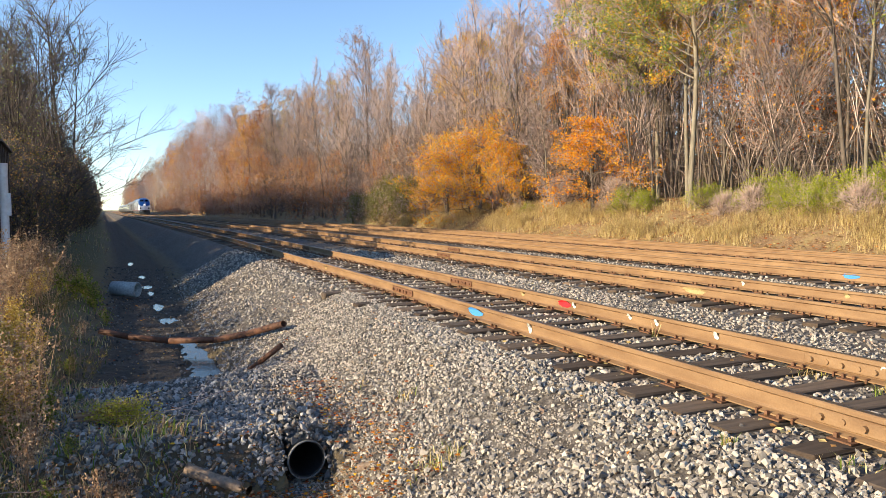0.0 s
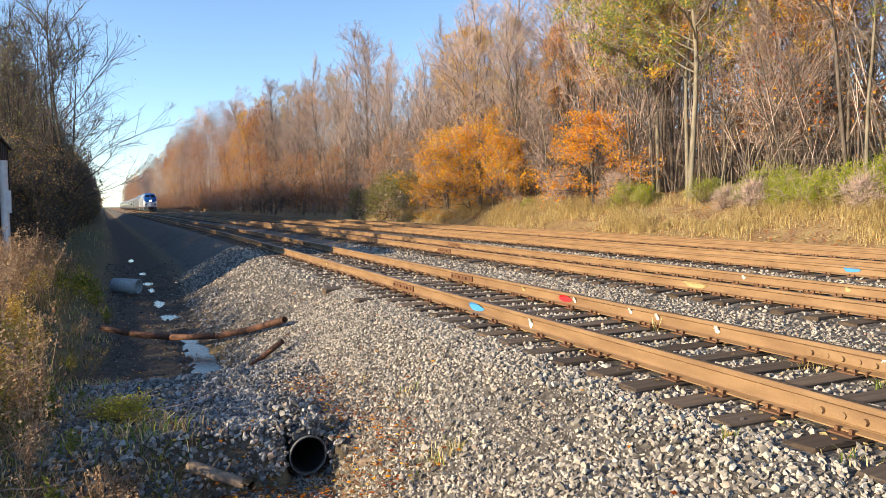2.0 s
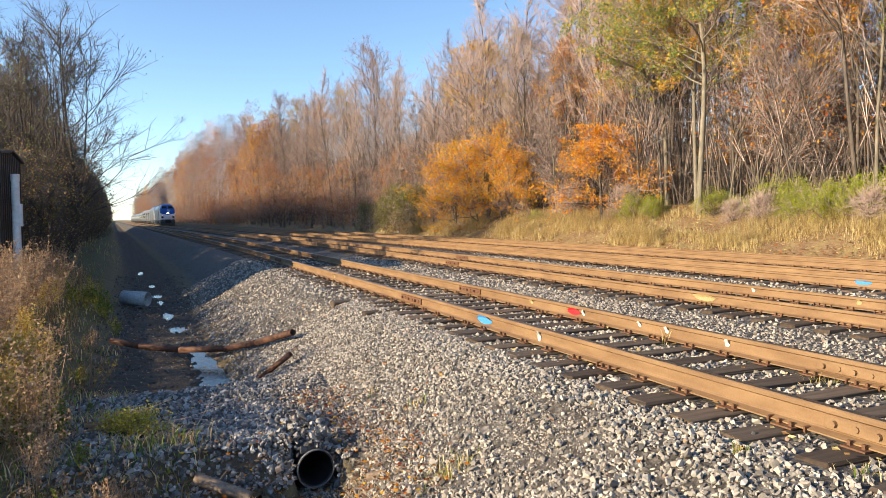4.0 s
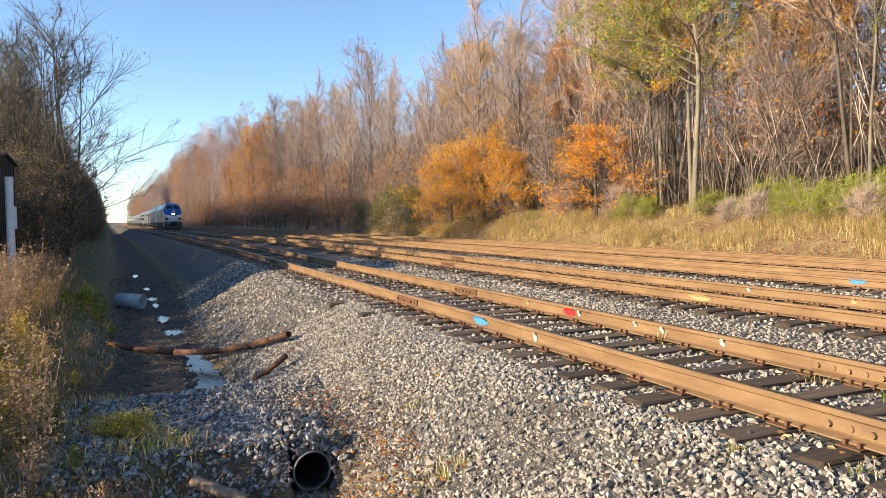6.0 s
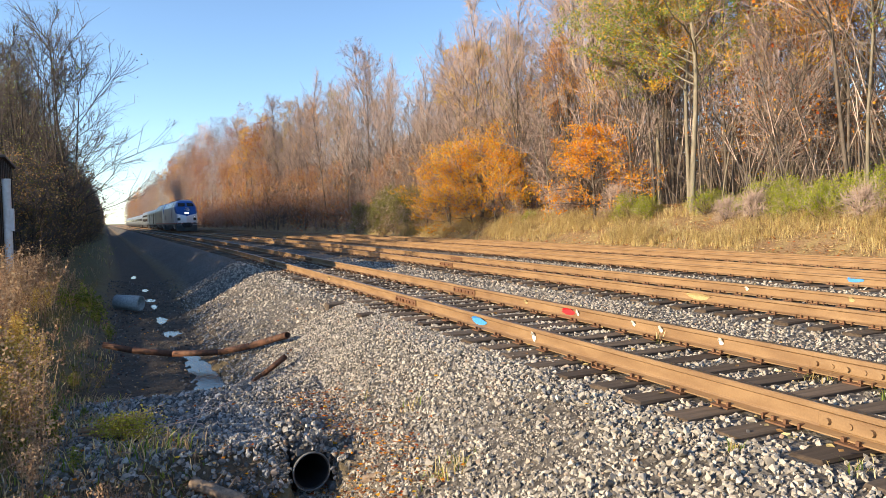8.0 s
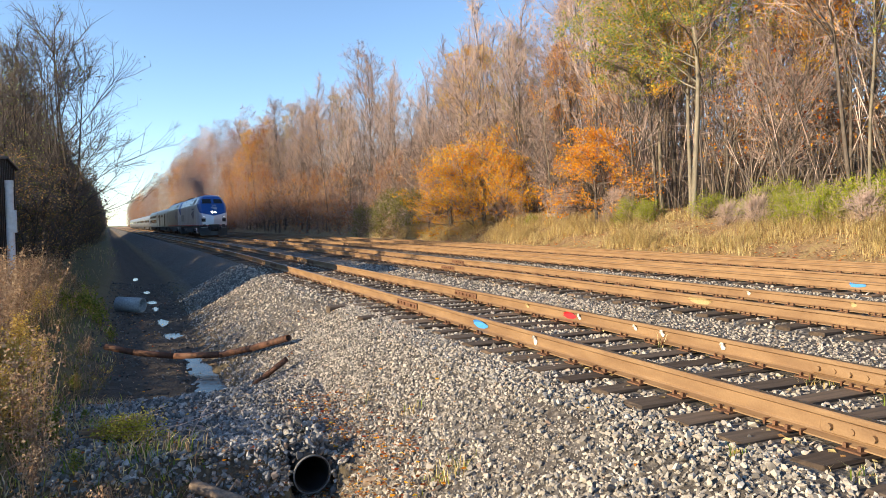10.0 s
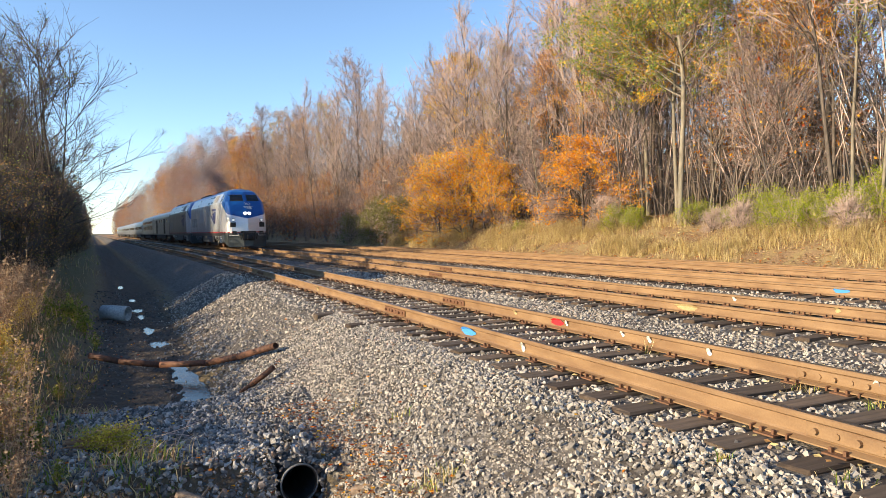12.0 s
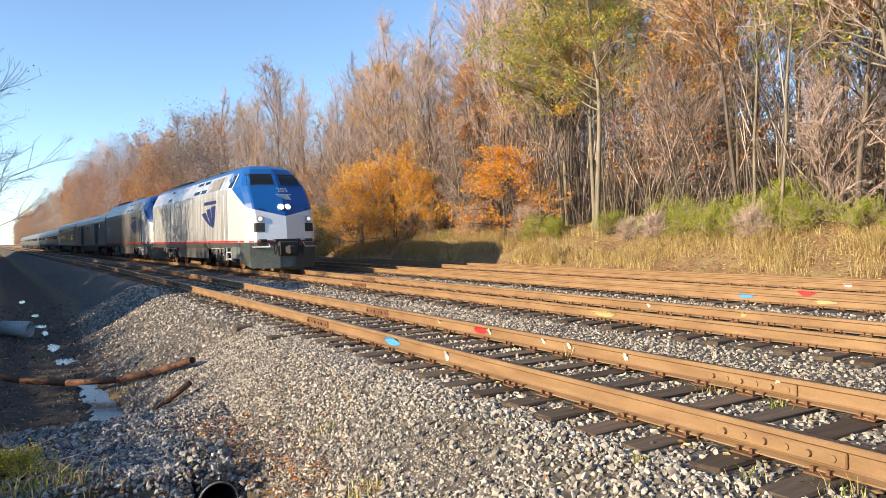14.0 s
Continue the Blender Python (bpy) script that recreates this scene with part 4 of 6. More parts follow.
def build_loco(lead):
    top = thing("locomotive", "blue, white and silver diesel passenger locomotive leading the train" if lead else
                "second silver and blue diesel locomotive, darkened by grime and painted tree shade", "locomotive", "locomotives")
    paint = M_LIVERY if lead else M_LIVERY_GRIMY_SHADED
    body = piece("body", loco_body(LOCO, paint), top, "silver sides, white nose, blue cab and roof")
    # windscreens, lamps, number, sign on the nose
    for s in (-1, 1):
        nose_patch("windscreen", [(s * 0.08, 3.64), (s * 0.66, 3.64), (s * 0.72, 4.08), (s * 0.08, 4.1)], M_PANE, body, 0.012, "dark cab windscreen")
        for a, b in (((0.06, 3.62), (0.69, 3.645)), ((0.06, 4.095), (0.75, 4.12))):
            nose_patch("screen_frame", [(s * a[0], a[1]), (s * b[0], a[1]), (s * b[0], b[1]), (s * a[0], b[1])], M_DARK, body, 0.03)
        nose_patch("ditch_light_box", [(s * 0.44, 1.62), (s * 0.66, 1.62), (s * 0.66, 1.98), (s * 0.44, 1.98)], M_DARK, body, 0.03)
        m = nose_matrix(s * 0.52, 2.14)
        bm = bmesh.new()
        rod(bm, (0, 0, -0.05), (0, 0, 0.06), 0.135, sides=20)
        ring = part("ditch_light", bm, M_GREY, body)
        ring.matrix_basis = m
        bm = bmesh.new()
        rod(bm, (0, 0, 0.05), (0, 0, 0.08), 0.085, sides=20)
        part("ditch_lamp", bm, M_DITCH, ring, "lit lamp")
        m = nose_matrix(s * 0.07, 2.62)
        bm = bmesh.new()
        rod(bm, (0, 0, -0.1), (0, 0, 0.05), 0.155, sides=20)
        ring = part("headlight", bm, M_GREY, body)
        ring.matrix_basis = m
        bm = bmesh.new()
        rod(bm, (0, 0, 0.03), (0, 0, 0.06), 0.115, sides=20)
        part("headlight_lamp", bm, M_LAMP, ring, "lit lamp")
        m = nose_matrix(s * 0.5, 2.55)
        bm = bmesh.new()
        rod(bm, (0, 0, 0), (0, 0, 0.04), 0.05, sides=12)
        part("marker_light", bm, M_NAVY, body).matrix_basis = m
    # a plain three-stroke mark under the number
    m = nose_matrix(0.06, 3.14, 0.015)
    letters("203", 0.34, nose_matrix(0.06, 3.36, 0.02), M_WHITE, body, "number")
    bm = bmesh.new()
    box(bm, (-0.35, 0.02, 0), (0.38, 0.055, 0.012))
    for k in range(3):
        quad = [(-0.38 + k * 0.2, 0.0), (-0.28 + k * 0.24, 0.0), (0.1 + k * 0.09, -0.26), (-0.02 + k * 0.1, -0.22)]
        vs = [bm.verts.new((a, b, 0.012)) for a, b in quad]
        bm.faces.new(vs)
    part("nose_mark", bm, M_WHITE, body, "plain white mark").matrix_basis = m
    # red and white bands along the sill
    for s in (-1, 1):
        bm = bmesh.new()
        box(bm, (s * 1.515 - 0.01, 1.7, 1.2), (s * 1.515 + 0.012, LOCO - 0.05, 1.27))
        part("red_stripe", bm, M_RED, body)
    nose_patch("red_stripe", [(-0.99, 1.2), (0.99, 1.2), (0.99, 1.27), (-0.99, 1.27)], M_RED, body, 0.012, rows=20)
    # cab side windows, door, louvres and sloping panels
    for s in (-1, 1):
        for name, y0, y1, z0, z1, mat in (("side_window", 2.5, 3.15, 3.58, 4.12, M_PANE), ("side_window", 7.2, 8.2, 3.62, 4.22, M_PANE), ("side_window", 8.5, 9.7, 3.62, 4.22, M_PANE),
                                          ("side_window", 15.4, 16.2, 3.62, 4.25, M_PANE)):
            bm = bmesh.new()
            w0, w1 = half_at(z0) + 0.012, half_at(z1) + 0.012
            vs = [bm.verts.new(p) for p in ((s * w0, y0, z0), (s * w0, y1, z0), (s * w1, y1, z1), (s * w1, y0, z1))]
            f = bm.faces.new(vs)
            bmesh.ops.solidify(bm, geom=[f], thickness=0.03)
            bmesh.ops.recalc_face_normals(bm, faces=bm.faces)
            part(name, bm, mat, body)
        bm = bmesh.new()
        for y0, y1 in ((2.36, 2.5), (3.15, 3.22)):
            vs = [bm.verts.new(p) for p in ((s * (half_at(3.52) + 0.02), y0, 3.52), (s * (half_at(3.52) + 0.02), y1, 3.52), (s * (half_at(4.16) + 0.02), y1, 4.16), (s * (half_at(4.16) + 0.02), y0, 4.16))]
            bm.faces.new(vs)
        part("window_surround", bm, M_WHITE, body)
        for k in range(12):
            z = 3.62 + k * 0.05
            w = half_at(z) + 0.01
            bm = bmesh.new()
            box(bm, (s * w - 0.02, 4.7, z), (s * w + 0.02, 6.6, z + 0.025))
            part("louvre", bm, M_GREY, body)
        bm = bmesh.new()
        box(bm, (s * 1.52 - 0.012, 3.05, 1.3), (s * 1.52 + 0.02, 3.12, 3.3))
        box(bm, (s * 1.52 - 0.012, 3.75, 1.3), (s * 1.52 + 0.02, 3.82, 3.3))
        part("door_handrail", bm, M_WHITE, body)
        bm = bmesh.new()
        box(bm, (s * 1.52 - 0.01, 3.15, 1.3), (s * 1.52 + 0.008, 3.72, 3.25), 0.004)
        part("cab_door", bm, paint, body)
        for y0, y1 in ((16.6, 17.6), (17.75, 18.75), (18.9, 19.9)):
            bm = bmesh.new()
            box(bm, (s * 1.52 - 0.01, y0, 1.75), (s * 1.52 + 0.012, y1, 2.55))
            for k in range(9):
                box(bm, (s * 1.52, y0 + 0.03, 1.79 + k * 0.083), (s * 1.52 + 0.028, y1 - 0.03, 1.82 + k * 0.083))
            part("side_grille", bm, M_GREY, body)
        # a fan of three plain sweeps, and a plain bar for lettering
        for y0, y1, z1 in ((7.9, 7.05, 2.62), (6.95, 6.15, 2.78), (6.05, 5.2, 2.88)):
            bm = bmesh.new()
            a0, a1 = [], []
            for i in range(8):
                t = i / 7
                c = t ** 0.65
                zz = 1.9 + (z1 - 1.9) * t
                a0.append(bm.verts.new((s * 1.528, 5.75 + (y0 - 5.75) * c, zz)))
                a1.append(bm.verts.new((s * 1.528, 5.7 + (y1 - 5.7) * c, zz + 0.04 * t)))
            for i in range(7):
                bm.faces.new((a0[i], a1[i], a1[i + 1], a0[i + 1]))
            part("side_mark", bm, M_NAVY, body)
        bm = bmesh.new()
        box(bm, (s * 1.522 - 0.004, 5.1, 3.0), (s * 1.522 + 0.006, 7.3, 3.16))
        part("lettering_bar", bm, M_NAVY, body)
        # skirts, tanks and steps
        bm = bmesh.new()
        box(bm, (s * 1.4 - 0.03, 7.2, 0.42), (s * 1.4 + 0.03, 13.6, 1.2), 0.02)
        part("fuel_tank_side", bm, M_TANK, body)
        bm = bmesh.new()
        for z in (0.45, 0.75, 1.02):
            box(bm, (s * 1.3 - 0.14, 3.1, z), (s * 1.3 + 0.14, 3.8, z + 0.04))
        for y in (3.05, 3.82):
            box(bm, (s * 1.42 - 0.03, y, 0.4), (s * 1.42 + 0.03, y + 0.05, 1.25))
        part("cab_step", bm, M_WHITE, body)
        bm = bmesh.new()
        box(bm, (s * 1.42 - 0.04, 1.75, 0.5), (s * 1.42 + 0.04, 2.95, 1.2), 0.02)
        part("skirt", bm, M_PILOT, body)
    for s in (-1, 1):
        for y0, y1, z, r in ((3.9, 6.9, 1.05, 0.035), (4.2, 6.6, 0.92, 0.025), (14.0, 18.6, 1.05, 0.035), (14.6, 17.8, 0.9, 0.025), (7.4, 13.4, 1.1, 0.04)):
            bm = bmesh.new()
            rod(bm, (s * 1.42, y0, z), (s * 1.42, y1, z), r, sides=8)
            for k in range(4):
                y = y0 + (y1 - y0) * (k + 0.5) / 4
                rod(bm, (s * 1.41, y, z), (s * 1.38, y + 0.05, z - 0.32), r * 0.8, sides=6)
            part("air_pipe", bm, M_GREY, body)
        for y in (4.4, 5.6, 15.4, 17.0):
            bm = bmesh.new()
            rod(bm, (s * 1.33, y - 0.22, 0.78), (s * 1.33, y + 0.22, 0.78), 0.11, sides=12)
            rod(bm, (s * 1.33, y + 0.22, 0.78), (s * 1.33, y + 0.4, 0.7), 0.03, sides=6)
            part("brake_cylinder", bm, M_TANK, body)
    bm = bmesh.new()
    box(bm, (-1.3, 7.3, 0.4), (1.3, 13.5, 1.2), 0.08)
    part("fuel_tank", bm, M_DARK, body)
    bm = bmesh.new()
    box(bm, (-1.4, 0.7, 0.9), (1.4, LOCO, 1.2))
    part("underframe", bm, M_DARK, body)
    # plough, coupler, hoses
    for s in (-1, 1):
        bm = bmesh.new()
        vs = [bm.verts.new(p) for p in ((s * 0.34, -0.15, 0.12), (s * 1.38, 0.45, 0.14), (s * 1.44, 1.75, 0.4), (s * 1.48, 1.75, 1.18), (s * 1.42, 0.5, 1.18), (s * 0.34, -0.02, 1.18))]
        bm.faces.new((vs[0], vs[1], vs[4], vs[5]))
        bm.faces.new((vs[1], vs[2], vs[3], vs[4]))
        bmesh.ops.solidify(bm, geom=bm.faces[:], thickness=0.05)
        bmesh.ops.recalc_face_normals(bm, faces=bm.faces)
        part("plough", bm, M_PILOT, body, "grey steel pilot plough")
        bm = bmesh.new()
        for k in range(5):
            a = k / 4
            rod(bm, (s * (0.5 + 0.12 * a), -0.2 + 0.03 * k, 1.05 - 0.35 * math.sin(a * 3.1)), (s * (0.5 + 0.12 * (a + 0.25)), -0.2, 1.05 - 0.35 * math.sin(min(1, a + 0.25) * 3.1)), 0.03, sides=6)
        part("air_hose", bm, M_DARK, body)
        bm = bmesh.new()
        rod(bm, (s * 0.75, -0.12, 1.0), (s * 1.35, 0.35, 1.0), 0.025, sides=6)
        rod(bm, (s * 0.75, -0.12, 1.0), (s * 0.75, 0.1, 1.15), 0.02, sides=6)
        part("grab_iron", bm, M_WHITE, body)
        bm = bmesh.new()
        box(bm, (s * 0.98 - 0.14, -0.02, 1.2), (s * 0.98 + 0.14, 0.4, 1.32), 0.02)
        part("nose_step", bm, M_DARK, body)
    bm = bmesh.new()
    box(bm, (-0.42, -0.25, 0.62), (0.42, 0.3, 1.22), 0.05)
    box(bm, (-0.16, -0.75, 0.72), (0.16, 0.1, 1.02), 0.05)
    box(bm, (-0.22, -0.85, 0.7), (0.05, -0.55, 1.05), 0.05)
    part("coupler", bm, M_DARK, body, "black front coupler")
    bm = bmesh.new()
    box(bm, (-0.4, 0.02, 0.16), (0.4, 0.1, 1.15))
    part("pilot_plate", bm, M_PILOT, body)
    bm = bmesh.new()
    box(bm, (-0.55, -0.12, 1.18), (0.55, 0.25, 1.32), 0.02)
    part("coupler_shelf", bm, M_DARK, body)
    bm = bmesh.new()
    for y0, y1, w, h in ((8.0, 10.5, 0.55, 0.1), (11.0, 11.9, 0.35, 0.16), (14.0, 19.5, 0.7, 0.09)):
        box(bm, (-w, y0, 4.56), (w, y1, 4.62 + h), 0.03)
    part("roof_gear", bm, M_DARK, body)
    wheels = truck(top, 4.9, (-1.4, 1.4)) + truck(top, 16.1, (-1.4, 1.4))
    return top, wheels


COACH = 25.9


def shell(length, outline, mats, mat_of):
    """A coach body: an outline drawn along, with closed ends."""
    n, verts, faces, index = len(outline), [], [], []
    ys = (0.0, 0.12, length - 0.12, length)
    for j, y in enumerate(ys):
        k = 0.965 if j in (0, 3) else 1.0
        verts += [(x * k, y, 0.9 + (z - 0.9) * k) for x, z in outline]
    for j in range(3):
        for i in range(n):
            q = (i + 1) % n
            faces.append((j * n + i, j * n + q, (j + 1) * n + q, (j + 1) * n + i))
            index.append(mat_of(i))
    faces += [tuple(range(n - 1, -1, -1)), tuple(range(3 * n, 4 * n))]
    index += [0, 0]
    return mesh_of("body", verts, faces, mats, index)


def round_outline():
    """The barrel-sided coach."""
    side = [(1.25, 0.95), (1.42, 1.15), (1.52, 1.6), (1.56, 2.1), (1.53, 2.6), (1.44, 3.05), (1.28, 3.4), (1.0, 3.68), (0.6, 3.83), (0.0, 3.88)]
    return side + [(-x, z) for x, z in reversed(side[:-1])]


def flat_outline():
    """The slab-sided coach with a rounded roof."""
    side = [(1.4, 0.95), (1.52, 1.1), (1.52, 3.35), (1.42, 3.75), (1.15, 4.05), (0.7, 4.2), (0.0, 4.24)]
    return side + [(-x, z) for x, z in reversed(side[:-1])]


def build_coach(kind):
    labels = {"baggage": "silver fluted baggage car with sliding doors", "diner": "dark grey slab-sided passenger car with two window rows",
              "coach": "rounded silver passenger coach with dark windows"}
    top = thing("railway_car", labels[kind], "railway car", "passenger train cars")
    out = round_outline() if kind == "coach" else flat_outline()
    body = piece("body", shell(COACH, out, [M_SILVER, M_DARK], lambda i: 0), top)
    for s in (-1, 1):
        if kind == "baggage":
            for k in range(14):
                z = 1.25 + k * 0.1
                bm = bmesh.new()
                box(bm, (s * 1.52 - 0.01, 0.5, z), (s * 1.52 + 0.025, COACH - 0.5, z + 0.055))
                part("flute", bm, M_SILVER, body)
            for y in (5.2, 17.6):
                bm = bmesh.new()
                box(bm, (s * 1.52 - 0.02, y, 1.15), (s * 1.52 + 0.035, y + 2.4, 3.2), 0.01)
                part("baggage_door", bm, M_DARK, body, "dark sliding door")
            for y in (3.0, 10.5, 13.5, 21.5):
                bm = bmesh.new()
                box(bm, (s * 1.52 - 0.02, y, 2.75), (s * 1.52 + 0.02, y + 0.9, 3.15))
                part("car_window", bm, M_PANE, body)
        elif kind == "diner":
            for row, (z0, z1) in enumerate(((1.75, 2.45), (2.85, 3.25))):
                for k in range(10):
                    y = 2.0 + k * 2.2
                    bm = bmesh.new()
                    box(bm, (s * 1.52 - 0.02, y, z0), (s * 1.52 + 0.02, y + 1.7, z1), 0.01)
                    part("car_window", bm, M_PANE, body)
        else:
            for k in range(11):
                y = 2.2 + k * 2.0
                w = 1.545
                bm = bmesh.new()
                box(bm, (s * w - 0.05, y, 2.05), (s * w + 0.015, y + 1.55, 2.62), 0.02)
                part("car_window", bm, M_PANE, body)
            bm = bmesh.new()
            for z in (1.5, 1.62, 1.74, 1.86, 2.78, 2.9):
                w = float(np.interp(z, (1.6, 2.1, 2.6, 3.05), (1.52, 1.56, 1.53, 1.44)))
                box(bm, (s * w - 0.02, 0.4, z), (s * w + 0.014, COACH - 0.4, z + 0.05))
            part("side_flutes", bm, M_SILVER, body)
        bm = bmesh.new()
        box(bm, (s * 1.3 - 0.1, 6.2, 0.45), (s * 1.3 + 0.1, 19.5, 1.0), 0.03)
        part("equipment_box", bm, M_DARK, body)
    for y in (-0.35, COACH):
        bm = bmesh.new()
        box(bm, (-0.55, y, 1.05), (0.55, y + 0.35, 3.3), 0.04)
        part("gangway", bm, M_DARK, body)
    truck(top, 4.0, (-1.25, 1.25), 0.46)
    truck(top, COACH - 4.0, (-1.25, 1.25), 0.46)
    return top


TRAIN_X = TRACKS[1]
NOSE_END, SPEED = 27.9, 12.8
lead, lead_wheels = build_loco(True)
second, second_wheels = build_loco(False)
baggage = build_coach("baggage")
diner = build_coach("diner")
coach = build_coach("coach")
CONSIST = [(lead, 0.0, LOCO), (second, LOCO + 0.7, LOCO), (baggage, 2 * (LOCO + 0.7), COACH), (diner, 2 * (LOCO + 0.7) + COACH + 0.7, COACH)]
at = 2 * (LOCO + 0.7) + 2 * (COACH + 0.7)
for k in range(6):
    CONSIST.append((coach if k == 0 else copy_thing(coach, Matrix()), at, COACH))
    at += COACH + 0.7


def build_smoke():
    """Exhaust: a drift of soot specks behind the stack, which rides with the lead engine."""
    rng = np.random.RandomState(91)
    n = 13000
    back = 42 * rng.uniform(0, 1, n) ** 1.25
    wide = 0.3 + back * 0.05
    up = 4.9 + 2.6 * (1 - np.exp(-back / 5)) + back * 0.03
    puff = np.sin(back * 0.9) * 0.3 + np.sin(back * 2.3 + 1) * 0.15
    c = np.stack([rng.normal(0, 1, n) * wide * 0.8 + back * 0.03, 11.5 + back, up + puff + rng.normal(0, 1, n) * wide * 0.75], 1)
    c = c[c[:, 2] > 4.7]
    tri = rng.normal(0, 1, (len(c), 3, 3)) * 0.03
    n = 5000
    high = rng.uniform(0, 1, n)
    core = np.stack([rng.normal(0, 0.55, n) * (0.7 + high), 11.0 + 3 * high + rng.normal(0, 0.8, n), 4.8 + 4.2 * high ** 1.3 + rng.normal(0, 0.35, n)], 1)
    c = np.concatenate([c, core[core[:, 2] > 4.7]])
    tri = np.concatenate([tri, rng.normal(0, 1, (len(c) - len(tri), 3, 3)) * 0.032])
    me = bulk_mesh("exhaust_smoke", (c[:, None, :] + tri).reshape(-1, 3), np.arange(len(c) * 3).reshape(-1, 3), plain("soot", (0.27, 0.22, 0.21), 0.95, 0, 2))
    return tagged(piece("exhaust_smoke", me), "thin grey-brown exhaust smoke above the engines", "smoke")




rngv = random.Random(31)


# ---- stones ----
def stone_shapes(count, seed):
    """Angular broken stones: hulls of a few points, each with its own corners."""
    rng, shapes = np.random.RandomState(seed), []
    for _ in range(count):
        p = rng.normal(size=(12, 3))
        p = p / np.linalg.norm(p, axis=1)[:, None] * rng.uniform(0.85, 1.1, (12, 1)) * np.array([1.0, rng.uniform(0.6, 0.9), rng.uniform(0.45, 0.75)])
        bm = bmesh.new()
        for q in p:
            bm.verts.new(q)
        bmesh.ops.convex_hull(bm, input=bm.verts[:])
        loose = [v for v in bm.verts if not v.link_faces]
        bmesh.ops.delete(bm, geom=loose, context="VERTS")
        bmesh.ops.triangulate(bm, faces=bm.faces[:])
        bm.verts.index_update()
        shapes.append((np.array([v.co[:] for v in bm.verts]), np.array([[v.index for v in f.verts] for f in bm.faces])))
        bm.free()
    return shapes


SHAPES = stone_shapes(16, 3)


def turns(n, rng):
    q = rng.normal(size=(n, 4))
    q /= np.linalg.norm(q, axis=1)[:, None]
    w, x, y, z = q.T
    return np.stack([np.stack([1 - 2 * (y * y + z * z), 2 * (x * y - z * w), 2 * (x * z + y * w)], 1),
                     np.stack([2 * (x * y + z * w), 1 - 2 * (x * x + z * z), 2 * (y * z - x * w)], 1),
                     np.stack([2 * (x * z - y * w), 2 * (y * z + x * w), 1 - 2 * (x * x + y * y)], 1)], 1)


def bulk_mesh(name, verts, tris, mat):
    me = bpy.data.meshes.new(name)
    me.vertices.add(len(verts))
    me.vertices.foreach_set("co", verts.astype(np.float32).ravel())
    me.loops.add(len(tris) * 3)
    me.loops.foreach_set("vertex_index", tris.astype(np.int32).ravel())
    me.polygons.add(len(tris))
    me.polygons.foreach_set("loop_start", np.arange(0, len(tris) * 3, 3, dtype=np.int32))
    me.materials.append(mat)
    me.update(calc_edges=True)
    me.validate()
    me.shade_flat()
    return me


def on_timber(xr, y):
    """Whether a rail or a tie lies here."""
    for x0, ys in zip(TRACKS, TRACK_TIES):
        d = abs(xr - x0)
        if d < 1.36:
            if abs(d - GAUGE / 2) < 0.1:
                return True
            if d < 1.34 and np.min(np.abs(np.array(ys) - y)) < 0.135:
                return True
    return False


def stone_spots(x0, x1, y0, y1, per_m2, seed):
    rng = random.Random(seed)
    out = []
    for _ in range(int((x1 - x0) * (y1 - y0) * per_m2)):
        xr, y = rng.uniform(x0, x1), rng.uniform(y0, y1)
        if xr > 3.55 and on_timber(xr, y):
            if not (rng.random() < 0.06 and abs(xr - 5) > 0.95):
                continue
        if ((xr - 2.95) / 0.4) ** 2 + ((y - 4.9) / 0.75) ** 2 < 1 + 0.6 * noise.noise((xr * 4, y * 4, 1)) and rng.random() < 0.8:
            continue
        if xr < 1.3 and not (6.5 < y < 10.4 and xr > -0.9 + 0.5 * noise.noise((y * 2, xr * 2, 9))) and rng.random() > 0.1:
            continue
        out.append((xr + bend(y), y))
    return out


def scatter_stones(name, label, spots, size, seed, mat=None, heights=None):
    rng = np.random.RandomState(seed)
    n = len(spots)
    where = np.array([(x, y, lie(x, y) if heights is None else heights[i]) for i, (x, y) in enumerate(spots)])
    where[:, 2] += size * rng.uniform(-0.15, 0.5, n)
    spin = turns(n, rng)
    big = size * (0.55 + 0.85 * rng.uniform(0, 1, n) ** 1.6)
    pick = rng.randint(0, len(SHAPES), n)
    all_v, all_t, start = [], [], 0
    for s, (co, fa) in enumerate(SHAPES):
        sel = np.where(pick == s)[0]
        v = np.einsum("nij,kj->nki", spin[sel], co) * big[sel][:, None, None] + where[sel][:, None, :]
        all_v.append(v.reshape(-1, 3))
        all_t.append((fa[None] + (np.arange(len(sel)) * len(co))[:, None, None]).reshape(-1, 3) + start)
        start += len(sel) * len(co)
    verts, tris = np.concatenate(all_v), np.concatenate(all_t)
    ob = piece(name, bulk_mesh(name, verts, tris, mat or M_STONE))
    return tagged(ob, label, "ballast", kind="stuff")


rngs = random.Random(19)
scatter_stones("shoulder_ballast", "loose grey ballast stones on the near slope", stone_spots(1.0, 3.7, 2.0, 12.5, 1180, 1), 0.0245, 11)
scatter_stones("causeway_stones", "dark angular stones heaped over the culvert", stone_spots(-1.1, 1.45, 6.3, 10.7, 950, 2) + [(rngs.uniform(-0.6, 1.25), rngs.uniform(5.5, 6.6)) for _ in range(1300)], 0.037, 12, M_STONE_DARK)
scatter_stones("ditch_stones", "scattered dark stones in the muddy ditch", [(rngs.uniform(-1.0, 1.7) + bend(y), y) for y in (rngs.uniform(4.6, 6.4) if i % 4 == 0 else rngs.uniform(10.3, 34) for i in range(2200))], 0.036, 17, M_STONE_WET)
scatter_stones("crib_ballast", "ballast between the ties of the near track", stone_spots(3.7, 7.9, 1.0, 14, 360, 3), 0.029, 13)
